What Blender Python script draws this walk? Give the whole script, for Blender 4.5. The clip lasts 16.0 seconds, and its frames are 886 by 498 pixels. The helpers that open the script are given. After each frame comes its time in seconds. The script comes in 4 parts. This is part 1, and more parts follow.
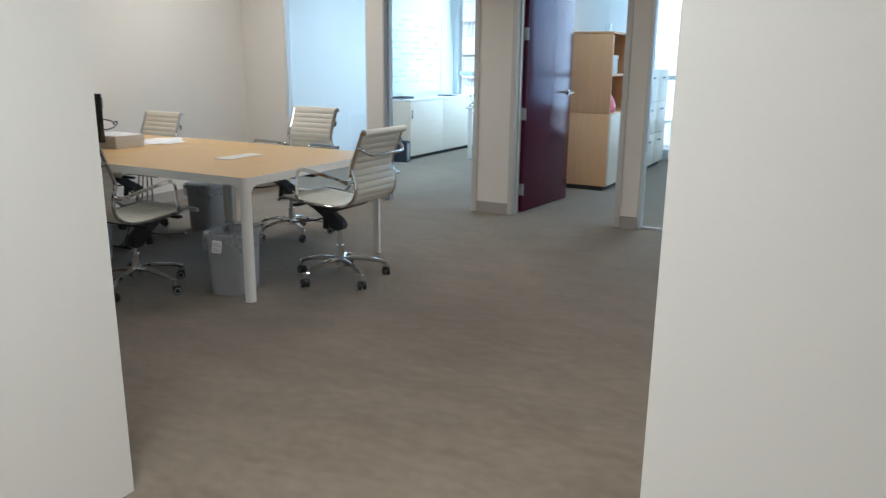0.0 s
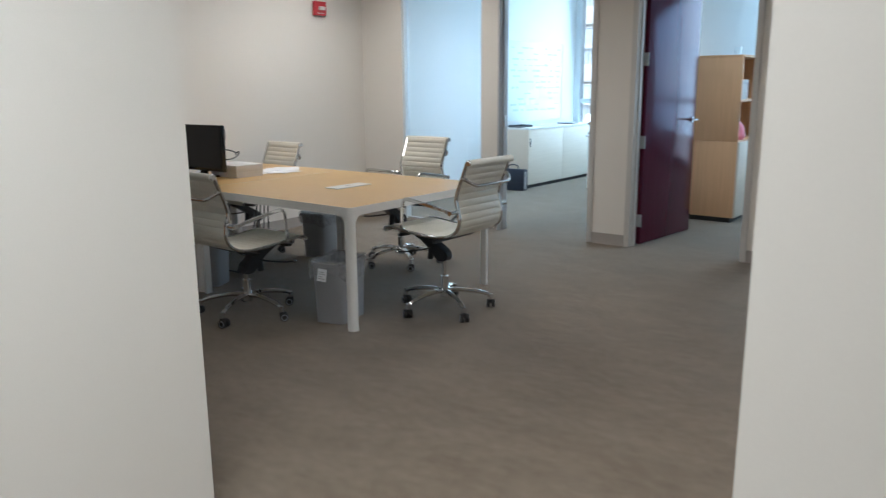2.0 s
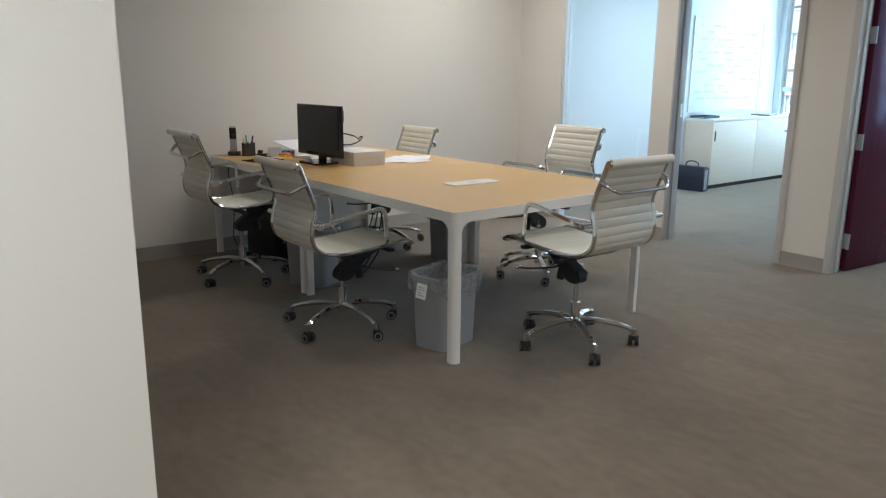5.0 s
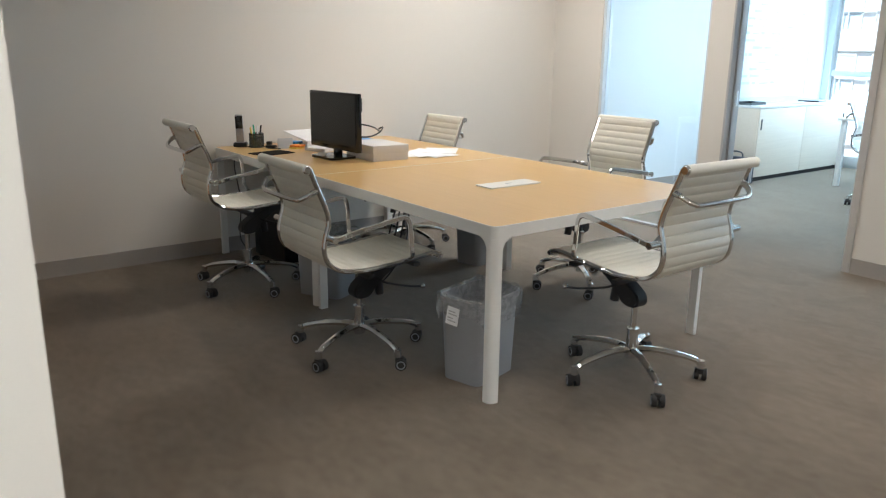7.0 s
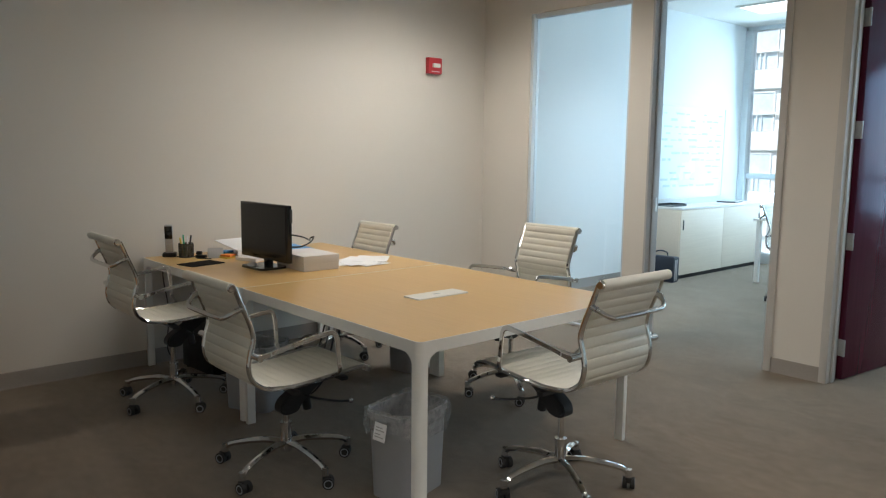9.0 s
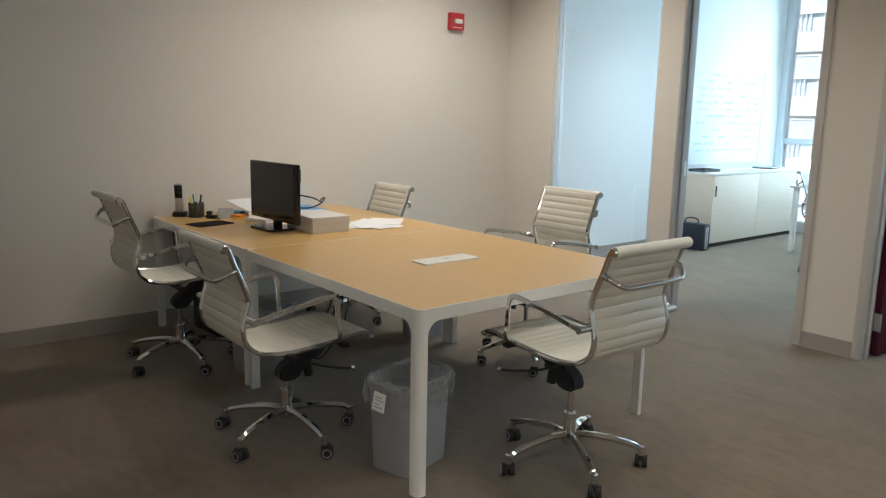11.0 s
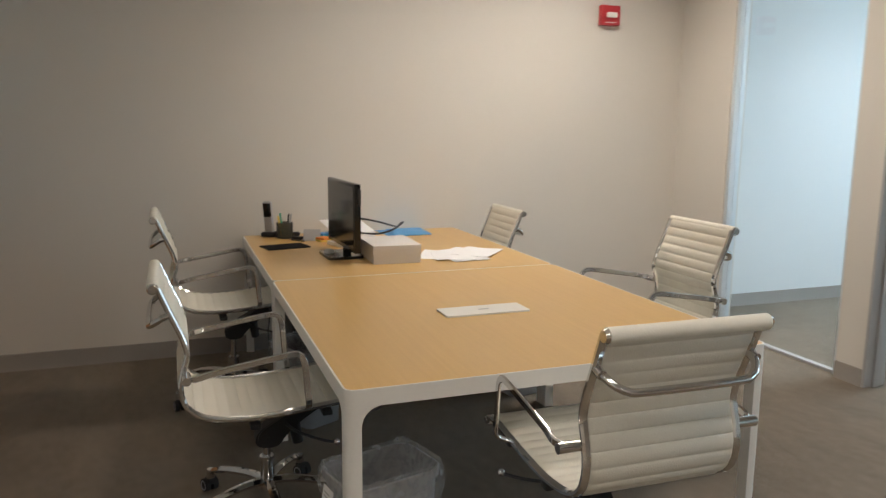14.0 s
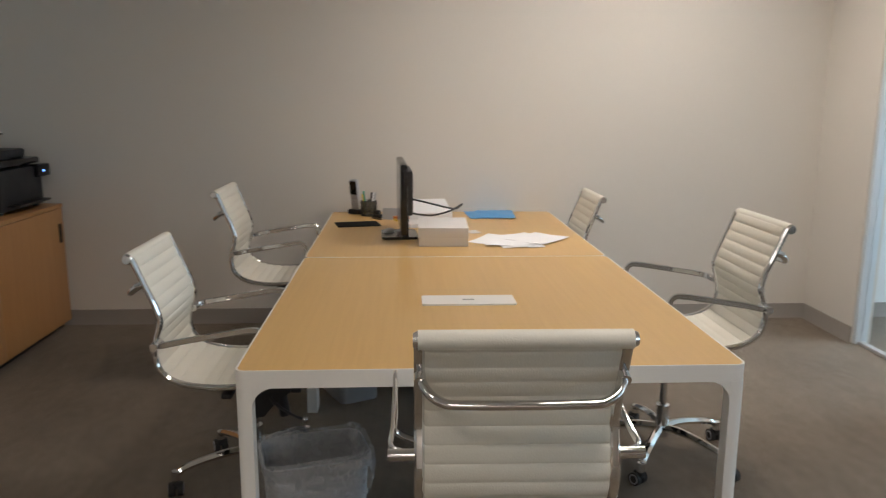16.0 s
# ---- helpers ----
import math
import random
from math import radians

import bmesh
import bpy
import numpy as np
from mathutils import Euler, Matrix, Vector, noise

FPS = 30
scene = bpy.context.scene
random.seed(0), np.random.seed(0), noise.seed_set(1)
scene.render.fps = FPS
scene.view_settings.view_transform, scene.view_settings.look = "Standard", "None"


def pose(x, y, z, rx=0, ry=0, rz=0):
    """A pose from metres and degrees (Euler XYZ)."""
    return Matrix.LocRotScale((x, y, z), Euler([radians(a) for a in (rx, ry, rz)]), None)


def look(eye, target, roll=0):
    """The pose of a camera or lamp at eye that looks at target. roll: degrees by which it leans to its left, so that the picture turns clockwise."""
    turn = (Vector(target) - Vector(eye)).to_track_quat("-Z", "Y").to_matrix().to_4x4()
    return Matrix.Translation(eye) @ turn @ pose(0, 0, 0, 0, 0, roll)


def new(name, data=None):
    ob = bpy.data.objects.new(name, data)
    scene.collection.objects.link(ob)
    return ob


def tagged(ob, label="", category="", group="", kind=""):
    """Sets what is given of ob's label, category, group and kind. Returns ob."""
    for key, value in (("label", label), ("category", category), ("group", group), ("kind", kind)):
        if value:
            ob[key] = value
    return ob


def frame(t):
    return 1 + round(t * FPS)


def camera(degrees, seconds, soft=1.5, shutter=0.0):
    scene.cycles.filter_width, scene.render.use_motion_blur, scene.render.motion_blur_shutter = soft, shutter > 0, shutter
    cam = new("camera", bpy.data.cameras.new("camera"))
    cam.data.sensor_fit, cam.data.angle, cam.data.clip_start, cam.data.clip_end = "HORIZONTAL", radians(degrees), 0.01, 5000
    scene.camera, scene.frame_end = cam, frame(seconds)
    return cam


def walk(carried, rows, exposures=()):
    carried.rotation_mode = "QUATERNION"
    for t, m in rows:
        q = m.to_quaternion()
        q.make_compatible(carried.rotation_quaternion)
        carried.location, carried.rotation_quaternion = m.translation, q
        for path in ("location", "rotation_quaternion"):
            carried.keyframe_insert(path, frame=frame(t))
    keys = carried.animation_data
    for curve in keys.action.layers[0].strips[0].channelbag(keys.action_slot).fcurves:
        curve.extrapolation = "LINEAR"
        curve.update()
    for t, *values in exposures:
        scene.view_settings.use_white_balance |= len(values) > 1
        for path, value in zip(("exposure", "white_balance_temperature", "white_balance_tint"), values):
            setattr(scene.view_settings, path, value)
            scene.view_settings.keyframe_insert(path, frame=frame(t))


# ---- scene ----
cam = camera(61.0, 16.0, soft=1.2, shutter=0.5)
PATH = [
    (0, (0.321, 0.727, 1.404), (-0.599, 2.434, 0.914), 0.6),
    (0.5, (0.398, 0.785, 1.408), (-0.65, 2.426, 0.95), -0.6),
    (1, (0.39, 0.817, 1.433), (-0.74, 2.415, 1.017), -0.5),
    (1.5, (0.385, 0.827, 1.432), (-0.722, 2.445, 1.036), 0.3),
    (2, (0.353, 0.895, 1.408), (-0.85, 2.436, 0.987), -0.4),
    (2.5, (0.274, 1.069, 1.407), (-1.023, 2.55, 1.057), 1.6),
    (3, (0.248, 1.213, 1.43), (-1.099, 2.65, 1.078), 1.8),
    (3.5, (0.217, 1.404, 1.406), (-1.235, 2.736, 1.066), 3.3),
    (4, (0.171, 1.534, 1.396), (-1.33, 2.795, 1.0), 2.3),
    (6.3, (-0.445, 1.974, 1.331), (-1.981, 3.158, 0.844), 0.2),
    (6.5, (-0.5, 1.99, 1.35), (-2.038, 3.166, 0.851), 0.6),
    (7, (-0.556, 2.06, 1.382), (-2.1, 3.227, 0.875), 0.7),
    (7.5, (-0.53, 2.127, 1.425), (-2.05, 3.346, 0.975), 1.1),
    (8, (-0.489, 2.117, 1.461), (-1.975, 3.417, 1.142), 0.7),
    (8.2, (-0.468, 2.093, 1.482), (-1.953, 3.409, 1.225), 0.6),
    (10.3, (-0.559, 2.147, 1.455), (-2.055, 3.439, 1.148), 0.9),
    (10.5, (-0.56, 2.182, 1.455), (-2.065, 3.456, 1.12), 1.1),
    (11, (-0.554, 2.294, 1.446), (-2.082, 3.534, 1.091), 1.1),
    (11.5, (-0.638, 2.464, 1.405), (-2.243, 3.612, 1.079), 1.0),
    (12, (-0.737, 2.649, 1.431), (-2.405, 3.697, 1.082), 1.8),
    (12.5, (-0.755, 2.861, 1.42), (-2.486, 3.791, 1.049), 0.9),
    (13, (-0.736, 3.082, 1.423), (-2.515, 3.931, 1.082), 1.3),
    (13.5, (-0.763, 3.274, 1.416), (-2.536, 4.14, 1.088), 2.0),
    (14, (-0.793, 3.489, 1.438), (-2.647, 4.162, 1.11), 0.5),
    (14.5, (-0.722, 3.736, 1.422), (-2.604, 4.293, 1.039), 1.4),
    (15, (-0.681, 3.936, 1.434), (-2.557, 4.504, 1.035), 0.7),
    (15.5, (-0.714, 4.167, 1.436), (-2.646, 4.522, 1.063), 1.0),
    (16, (-0.732, 4.35, 1.451), (-2.691, 4.455, 1.063), 0.3),
]
# (seconds, stops, kelvin, tint): the clip's camera adapts as it walks
EXPOSURES = [
    (0, .13, 5360, 4), (0.5, .18, 5345, 4), (1.5, .04, 5320, 5), (2.5, .03, 5410, 5), (3.5, .03, 5360, 5), (4.2, .02, 5380, 4), (6.3, .49, 5590, 5), (7.4, .50, 5590, 5), (8, .36, 5620, 4), (8.4, .16, 5710, 4),
    (10.3, -.06, 5830, 3), (10.8, .02, 5860, 4), (11.5, .10, 6010, 5), (13, .10, 6160, 8), (14, .09, 6170, 8), (15.2, .06, 5990, 7), (16, .04, 5960, 9)]

walk(cam, [(t, look(eye, target, roll)) for t, eye, target, roll in PATH], EXPOSURES)

# ---- sizes of the place ----
WX = -5.585         # west wall face
NY = 7.092          # north partition, room side
NB = 7.222          # north partition, office side
HEAD = 2.60         # head of doors and glass
CEIL = 3.05
OFF_CEIL = 3.15
WIN_Y = 12.02       # window wall, inside
EAST = 2.60
SOUTH = 1.64

# ---- world and light ----
world = bpy.data.worlds.new("sky")
scene.world = world
world.use_nodes = True
wn = world.node_tree
sky = wn.nodes.new("ShaderNodeTexSky")
sky.sky_type = "NISHITA"
sky.sun_disc = False
sky.sun_elevation = radians(48)
sky.sun_rotation = radians(170)
sky.air_density = 1.2
wn.links.new(sky.outputs[0], wn.nodes["Background"].inputs[0])
wn.nodes["Background"].inputs[1].default_value = 0.14

sun = new("sun", bpy.data.lights.new("sun", "SUN"))
sun.data.energy = 5.0
sun.data.angle = radians(0.6)
sun.data.color = (1.0, 0.96, 0.9)
sun.matrix_world = look((-8, -30, 34), (0, 0, 0))


def area_lamp(name, at, target, sx, sy, watts, colour):
    ob = new(name, bpy.data.lights.new(name, "AREA"))
    ob.data.shape, ob.data.size, ob.data.size_y = "RECTANGLE", sx, sy
    ob.data.energy, ob.data.color = watts, colour
    ob.matrix_world = look(at, target)
    return ob


DAY = (0.625, 0.85, 1.0)
WARM = (1.0, 0.846, 0.71)
area_lamp("daylight_office_one", (-4.05, 11.93, 1.75), (-4.05, 7, 1.0), 2.7, 2.4, 76, DAY)
area_lamp("daylight_office_two", (0.0, 11.93, 1.75), (0.0, 7, 1.0), 4.6, 2.4, 72, DAY)
# the first panel is real; the other two are added to brighten the offices
OFFICE_PANELS_AND_FILL = [(-4.66, 10.8, 8), (-4.3, 8.7, 17), (-1.3, 8.3, 15)]
for lx, ly, lw in OFFICE_PANELS_AND_FILL:
    area_lamp("office_panel_fill_lamp", (lx, ly, OFF_CEIL - 0.03), (lx, ly + 0.001, 0), 0.54, 0.54, lw, (0.82, 0.93, 1.0)).data.spread = radians(110)
# unseen downlights, some inferred from light pools, others added fill: (x, y, watts)
LIGHTS = [(-4.45, 5.95, 192), (-4.45, 4.75, 58), (-3.7, 2.6, 3), (-1.8, 5.2, 106), (-0.5, 3.3, 86), (1.9, 4.4, 150)]
for lx, ly, lw in LIGHTS:
    ob = new("downlight_fill_lamp", bpy.data.lights.new("downlight_fill_lamp", "SPOT"))
    ob.data.energy, ob.data.color = lw, WARM
    ob.data.spot_size, ob.data.spot_blend, ob.data.shadow_soft_size = radians(158), 0.85, 0.27
    ob.matrix_world = look((lx, ly, CEIL - 0.03), (lx, ly + 0.001, 0))
# unseen panel lamps added to brighten the passage walls
PASSAGE_FILL = [(1.2, -0.9, 18), (-0.6, 1.1, 44)]
for lx, ly, lw in PASSAGE_FILL:
    area_lamp("passage_fill_lamp", (lx, ly, CEIL - 0.03), (lx, ly + 0.001, 0), 0.55, 1.1, lw, (1.0, 0.92, 0.82)).data.spread = radians(115)


# ---- materials ----
def material(name, colour, rough=0.5, metal=0.0, vary=0.06, scale=(3.0, 60.0), bump=0.0, spec=0.5, stretch=(1, 1, 1), rvary=0.08):
    m = bpy.data.materials.new(name)
    m.use_nodes = True
    t = m.node_tree
    n, ln = t.nodes, t.links
    b = n["Principled BSDF"]
    tc = n.new("ShaderNodeTexCoord")
    mp = n.new("ShaderNodeMapping")
    mp.inputs["Scale"].default_value = stretch
    ln.new(tc.outputs["Object"], mp.inputs[0])
    big, fine = n.new("ShaderNodeTexNoise"), n.new("ShaderNodeTexNoise")
    for tex, s in ((big, scale[0]), (fine, scale[1])):
        tex.inputs["Scale"].default_value = s
        tex.inputs["Detail"].default_value = 5
        ln.new(mp.outputs[0], tex.inputs["Vector"])
    mix = n.new("ShaderNodeMath")
    mix.operation = "ADD"
    ln.new(big.outputs["Fac"], mix.inputs[0])
    ln.new(fine.outputs["Fac"], mix.inputs[1])
    ramp = n.new("ShaderNodeMapRange")
    ramp.inputs["From Min"].default_value, ramp.inputs["From Max"].default_value = 0.6, 1.4
    ramp.inputs["To Min"].default_value, ramp.inputs["To Max"].default_value = 1 - vary, 1 + vary
    ln.new(mix.outputs[0], ramp.inputs[0])
    hue = n.new("ShaderNodeHueSaturation")
    hue.inputs["Color"].default_value = (*colour, 1)
    ln.new(ramp.outputs[0], hue.inputs["Value"])
    ln.new(hue.outputs[0], b.inputs["Base Color"])
    rr = n.new("ShaderNodeMapRange")
    rr.inputs["From Min"].default_value, rr.inputs["From Max"].default_value = 0.3, 0.7
    rr.inputs["To Min"].default_value = max(0.02, rough - rvary)
    rr.inputs["To Max"].default_value = min(1.0, rough + rvary)
    ln.new(big.outputs["Fac"], rr.inputs[0])
    ln.new(rr.outputs[0], b.inputs["Roughness"])
    b.inputs["Metallic"].default_value = metal
    b.inputs["Specular IOR Level"].default_value = spec
    if bump:
        bp = n.new("ShaderNodeBump")
        bp.inputs["Strength"].default_value = 1.0
        bp.inputs["Distance"].default_value = bump
        ln.new(fine.outputs["Fac"], bp.inputs["Height"])
        ln.new(bp.outputs[0], b.inputs["Normal"])
    return m


def glass(name, tint=(0.97, 0.99, 1.0)):
    m = bpy.data.materials.new(name)
    m.use_nodes = True
    b = m.node_tree.nodes["Principled BSDF"]
    b.inputs["Base Color"].default_value = (*tint, 1)
    b.inputs["Transmission Weight"].default_value = 1
    b.inputs["Roughness"].default_value = 0.0
    b.inputs["IOR"].default_value = 1.45
    return m


def wood(name, light, dark, along="X", rough=0.42, grain=1.0, rvary=0.015):
    """Laminate or veneer with long grain along one axis."""
    m = material(name, light, rough, 0, 0.03, (2, 90), rvary=rvary)
    t = m.node_tree
    n, ln = t.nodes, t.links
    b = n["Principled BSDF"]
    tc = n.new("ShaderNodeTexCoord")
    mp = n.new("ShaderNodeMapping")
    s = {"X": (0.9, 22, 22), "Y": (22, 0.9, 22), "Z": (22, 22, 0.9)}[along]
    mp.inputs["Scale"].default_value = s
    ln.new(tc.outputs["Object"], mp.inputs[0])
    g = n.new("ShaderNodeTexNoise")
    g.inputs["Scale"].default_value = 2.2 * grain
    g.inputs["Detail"].default_value = 7
    g.inputs["Distortion"].default_value = 0.6
    ln.new(mp.outputs[0], g.inputs["Vector"])
    cr = n.new("ShaderNodeValToRGB")
    cr.color_ramp.elements[0].position, cr.color_ramp.elements[1].position = 0.3, 0.68
    cr.color_ramp.elements[0].color = (*dark, 1)
    cr.color_ramp.elements[1].color = (*light, 1)
    ln.new(g.outputs["Fac"], cr.inputs[0])
    hue = next(x for x in n if x.bl_idname == "ShaderNodeHueSaturation")
    ln.new(cr.outputs[0], hue.inputs["Color"])
    return m


def carpet_material():
    """Low taupe loop carpet: fine loops, a directional streak, broad worn patches."""
    m = material("carpet", (0.180, 0.152, 0.122), 0.95, 0, 0.10, (1.3, 260), 0.0022, 0.15, (1, 1, 1), 0.03)
    t = m.node_tree
    n, ln = t.nodes, t.links
    tc = n.new("ShaderNodeTexCoord")
    mp = n.new("ShaderNodeMapping")
    mp.inputs["Scale"].default_value = (2.2, 5, 1)
    mp.inputs["Rotation"].default_value = (0, 0, radians(8))
    ln.new(tc.outputs["Object"], mp.inputs[0])
    st = n.new("ShaderNodeTexNoise")
    st.inputs["Scale"].default_value = 1.0
    st.inputs["Detail"].default_value = 6
    ln.new(mp.outputs[0], st.inputs["Vector"])
    hue = next(x for x in n if x.bl_idname == "ShaderNodeHueSaturation")
    cr = n.new("ShaderNodeValToRGB")
    cr.color_ramp.elements[0].position, cr.color_ramp.elements[1].position = 0.36, 0.66
    cr.color_ramp.elements[0].color = (0.152, 0.119, 0.085, 1)
    cr.color_ramp.elements[1].color = (0.205, 0.166, 0.122, 1)
    mp2 = n.new("ShaderNodeMapping")
    mp2.inputs["Scale"].default_value = (13, 21, 1)
    mp2.inputs["Rotation"].default_value = (0, 0, radians(-14))
    ln.new(tc.outputs["Object"], mp2.inputs[0])
    mo = n.new("ShaderNodeTexNoise")
    mo.inputs["Scale"].default_value = 1.0
    mo.inputs["Detail"].default_value = 4
    ln.new(mp2.outputs[0], mo.inputs["Vector"])
    both = n.new("ShaderNodeMix")
    both.inputs["Factor"].default_value = 0.5
    ln.new(st.outputs["Fac"], both.inputs["A"])
    ln.new(mo.outputs["Fac"], both.inputs["B"])
    ln.new(both.outputs["Result"], cr.inputs[0])
    ln.new(cr.outputs[0], hue.inputs["Color"])
    b = n["Principled BSDF"]
    b.inputs["Sheen Weight"].default_value = 0.27
    b.inputs["Sheen Roughness"].default_value = 0.34
    return m


M_WALL = material("wall_paint", (0.72, 0.685, 0.63), 0.75, 0, 0.015, (0.8, 180), 0.00012, 0.3)
M_OFFWALL = material("office_wall_paint", (0.83, 0.853, 0.862), 0.7, 0, 0.02, (0.8, 180), 0.0003, 0.3)
M_CEIL = material("ceiling_tile_paint", (0.8, 0.79, 0.76), 0.9, 0, 0.03, (2, 120), 0.001, 0.2)
M_CARPET = carpet_material()
M_BASE = material("rubber_base", (0.30, 0.275, 0.25), 0.55, 0, 0.05, (4, 90))
M_FRAME = material("painted_steel_frame", (0.56, 0.545, 0.52), 0.42, 0, 0.02, (3, 90))
# darker copy of the frame paint: the left jamb's shade is in the colour
M_JAMB = material("shaded_jamb_grey", (0.47, 0.465, 0.47), 0.42, 0, 0.02, (3, 90))
M_ALU = material("anodised_aluminium", (0.70, 0.76, 0.80), 0.4, 0.15, 0.03, (3, 150))
M_GLASS = glass("clear_glass")
M_WHITE = material("white_powder_coat", (0.80, 0.79, 0.76), 0.4, 0, 0.02, (5, 200), 0.0002)
M_MAPLE = wood("maple_laminate", (0.635, 0.41, 0.15), (0.60, 0.378, 0.134), "X", 0.30)
M_CAB = wood("maple_cabinet", (0.78, 0.47, 0.25), (0.71, 0.42, 0.22), "Z", 0.45)
# cabinet maple darkened to put dim light in its colour; also colours tabletop stains
M_SHADEMAPLE_STAIN = wood("shaded_maple_and_stain", (0.50, 0.26, 0.10), (0.45, 0.225, 0.083), "Z", 0.4)
M_PALE = wood("pale_birch_cabinet", (0.76, 0.67, 0.55), (0.72, 0.63, 0.515), "Y", 0.45)
M_VINYL = material("cream_vinyl", (0.755, 0.73, 0.645), 0.42, 0, 0.03, (6, 220), 0.0005)
M_CHROME = material("chrome", (0.70, 0.70, 0.70), 0.08, 1.0, 0.02, (5, 100), rvary=0.02)
M_BLACK = material("black_plastic", (0.018, 0.018, 0.020), 0.45, 0, 0.15, (8, 150))
M_RUBBER = material("black_rubber", (0.022, 0.021, 0.021), 0.7, 0, 0.15, (8, 150))
M_GLOSSBLACK = material("gloss_black_plastic", (0.008, 0.008, 0.010), 0.16, 0, 0.1, (8, 150))
M_PAD = material("black_pad_fabric", (0.012, 0.011, 0.011), 0.92, 0, 0.1, (8, 200), spec=0.12)
M_SCREEN = material("dark_screen", (0.008, 0.008, 0.010), 0.13, 0, 0.05, (3, 100))
M_DOOR = wood("mahogany_stained_veneer", (0.085, 0.012, 0.026), (0.070, 0.009, 0.020), "Z", 0.13)
M_DOOR.node_tree.nodes["Principled BSDF"].inputs["Specular IOR Level"].default_value = 0.45
# blue tint paints the window's cool sheen into the leaf's reflections
M_DOOR.node_tree.nodes["Principled BSDF"].inputs["Specular Tint"].default_value = (0.42, 0.52, 1.0, 1)
M_BIN = material("grey_bin_plastic", (0.335, 0.34, 0.355), 0.5, 0, 0.05, (4, 120))
M_PAPER = material("white_paper", (0.84, 0.84, 0.85), 0.8, 0, 0.02, (6, 200))
M_CARD = material("greyish_cardboard", (0.70, 0.68, 0.665), 0.7, 0, 0.03, (5, 160))
M_BLUE = material("blue_folder_plastic", (0.10, 0.36, 0.72), 0.45, 0, 0.05)
M_RED = material("red_alarm_plastic", (0.50, 0.035, 0.045), 0.4, 0, 0.05)
M_ORANGE = material("orange_notes", (0.85, 0.30, 0.06), 0.7, 0, 0.05)
M_YELLOW = material("yellow_notes", (0.86, 0.66, 0.12), 0.7, 0, 0.05)
M_GREEN = material("green_notes", (0.06, 0.42, 0.24), 0.7, 0, 0.05)
M_PINK = material("pink_plastic", (0.90, 0.28, 0.36), 0.5, 0, 0.05)
M_LIGHTSILVER = material("light_silver_plastic", (0.44, 0.44, 0.46), 0.4, 0.15, 0.04)
M_SILVER = material("silver_plastic", (0.50, 0.50, 0.51), 0.35, 0.5, 0.04)
M_NAVY = material("dark_blue_leather", (0.022, 0.030, 0.050), 0.5, 0, 0.15, (6, 120), 0.0006)
M_BOARD = material("whiteboard_enamel", (0.80, 0.86, 0.87), 0.22, 0, 0.02, (2, 60))
M_MARKER = material("faded_marker_ink", (0.56, 0.67, 0.70), 0.6, 0, 0.2, (9, 60))
M_STONE = material("white_precast", (0.86, 0.85, 0.83), 0.8, 0, 0.04, (0.3, 6), 0.004)
M_FARGLASS = material("far_window_glass", (0.70, 0.77, 0.81), 0.35, 0, 0.2, (0.2, 3))
M_RAIL = material("balcony_rail_metal", (0.78, 0.78, 0.77), 0.5, 0.0, 0.05)
M_GROUND = material("city_ground", (0.12, 0.12, 0.115), 0.9, 0, 0.2, (0.05, 1.5))
M_DARKTOE = material("dark_plinth", (0.02, 0.019, 0.018), 0.6, 0, 0.1)


def translucent(name, colour, alpha):
    m = bpy.data.materials.new(name)
    m.use_nodes = True
    t = m.node_tree
    n, ln = t.nodes, t.links
    out = n["Material Output"]
    b = n["Principled BSDF"]
    b.inputs["Base Color"].default_value = (*colour, 1)
    b.inputs["Roughness"].default_value = 0.25
    tr = n.new("ShaderNodeBsdfTransparent")
    mx = n.new("ShaderNodeMixShader")
    noi = n.new("ShaderNodeTexNoise")
    noi.inputs["Scale"].default_value = 14
    noi.inputs["Detail"].default_value = 5
    mr = n.new("ShaderNodeMapRange")
    mr.inputs["From Min"].default_value, mr.inputs["From Max"].default_value = 0.35, 0.65
    mr.inputs["To Min"].default_value, mr.inputs["To Max"].default_value = alpha - 0.2, alpha + 0.2
    ln.new(noi.outputs["Fac"], mr.inputs[0])
    ln.new(mr.outputs[0], mx.inputs[0])
    ln.new(tr.outputs[0], mx.inputs[1])
    ln.new(b.outputs[0], mx.inputs[2])
    ln.new(mx.outputs[0], out.inputs[0])
    bp = n.new("ShaderNodeBump")
    bp.inputs["Distance"].default_value = 0.01
    ln.new(noi.outputs["Fac"], bp.inputs["Height"])
    ln.new(bp.outputs[0], b.inputs["Normal"])
    return m


M_LINER = translucent("clear_bin_liner", (0.62, 0.64, 0.66), 0.24)


def glowing(name, colour, strength):
    m = bpy.data.materials.new(name)
    m.use_nodes = True
    b = m.node_tree.nodes["Principled BSDF"]
    b.inputs["Base Color"].default_value = (0.8, 0.8, 0.8, 1)
    b.inputs["Emission Color"].default_value = (*colour, 1)
    b.inputs["Emission Strength"].default_value = strength
    return m


M_DIFFUSER = glowing("lit_diffuser", (1.0, 0.9, 0.78), 3.0)
M_BLUELED = glowing("blue_indicator", (0.1, 0.3, 1.0), 4.0)


# ---- building helpers ----
def box(bm, x0, y0, z0, x1, y1, z1, bevel=0.0):
    b2 = bmesh.new()
    bmesh.ops.create_cube(b2, size=1)
    for v in b2.verts:
        v.co = Vector(((x0 + x1) / 2 + v.co.x * (x1 - x0), (y0 + y1) / 2 + v.co.y * (y1 - y0), (z0 + z1) / 2 + v.co.z * (z1 - z0)))
    if bevel:
        bmesh.ops.bevel(b2, geom=b2.edges[:], offset=bevel, segments=2, affect="EDGES", profile=0.6)
    merge(bm, b2)
    return bm


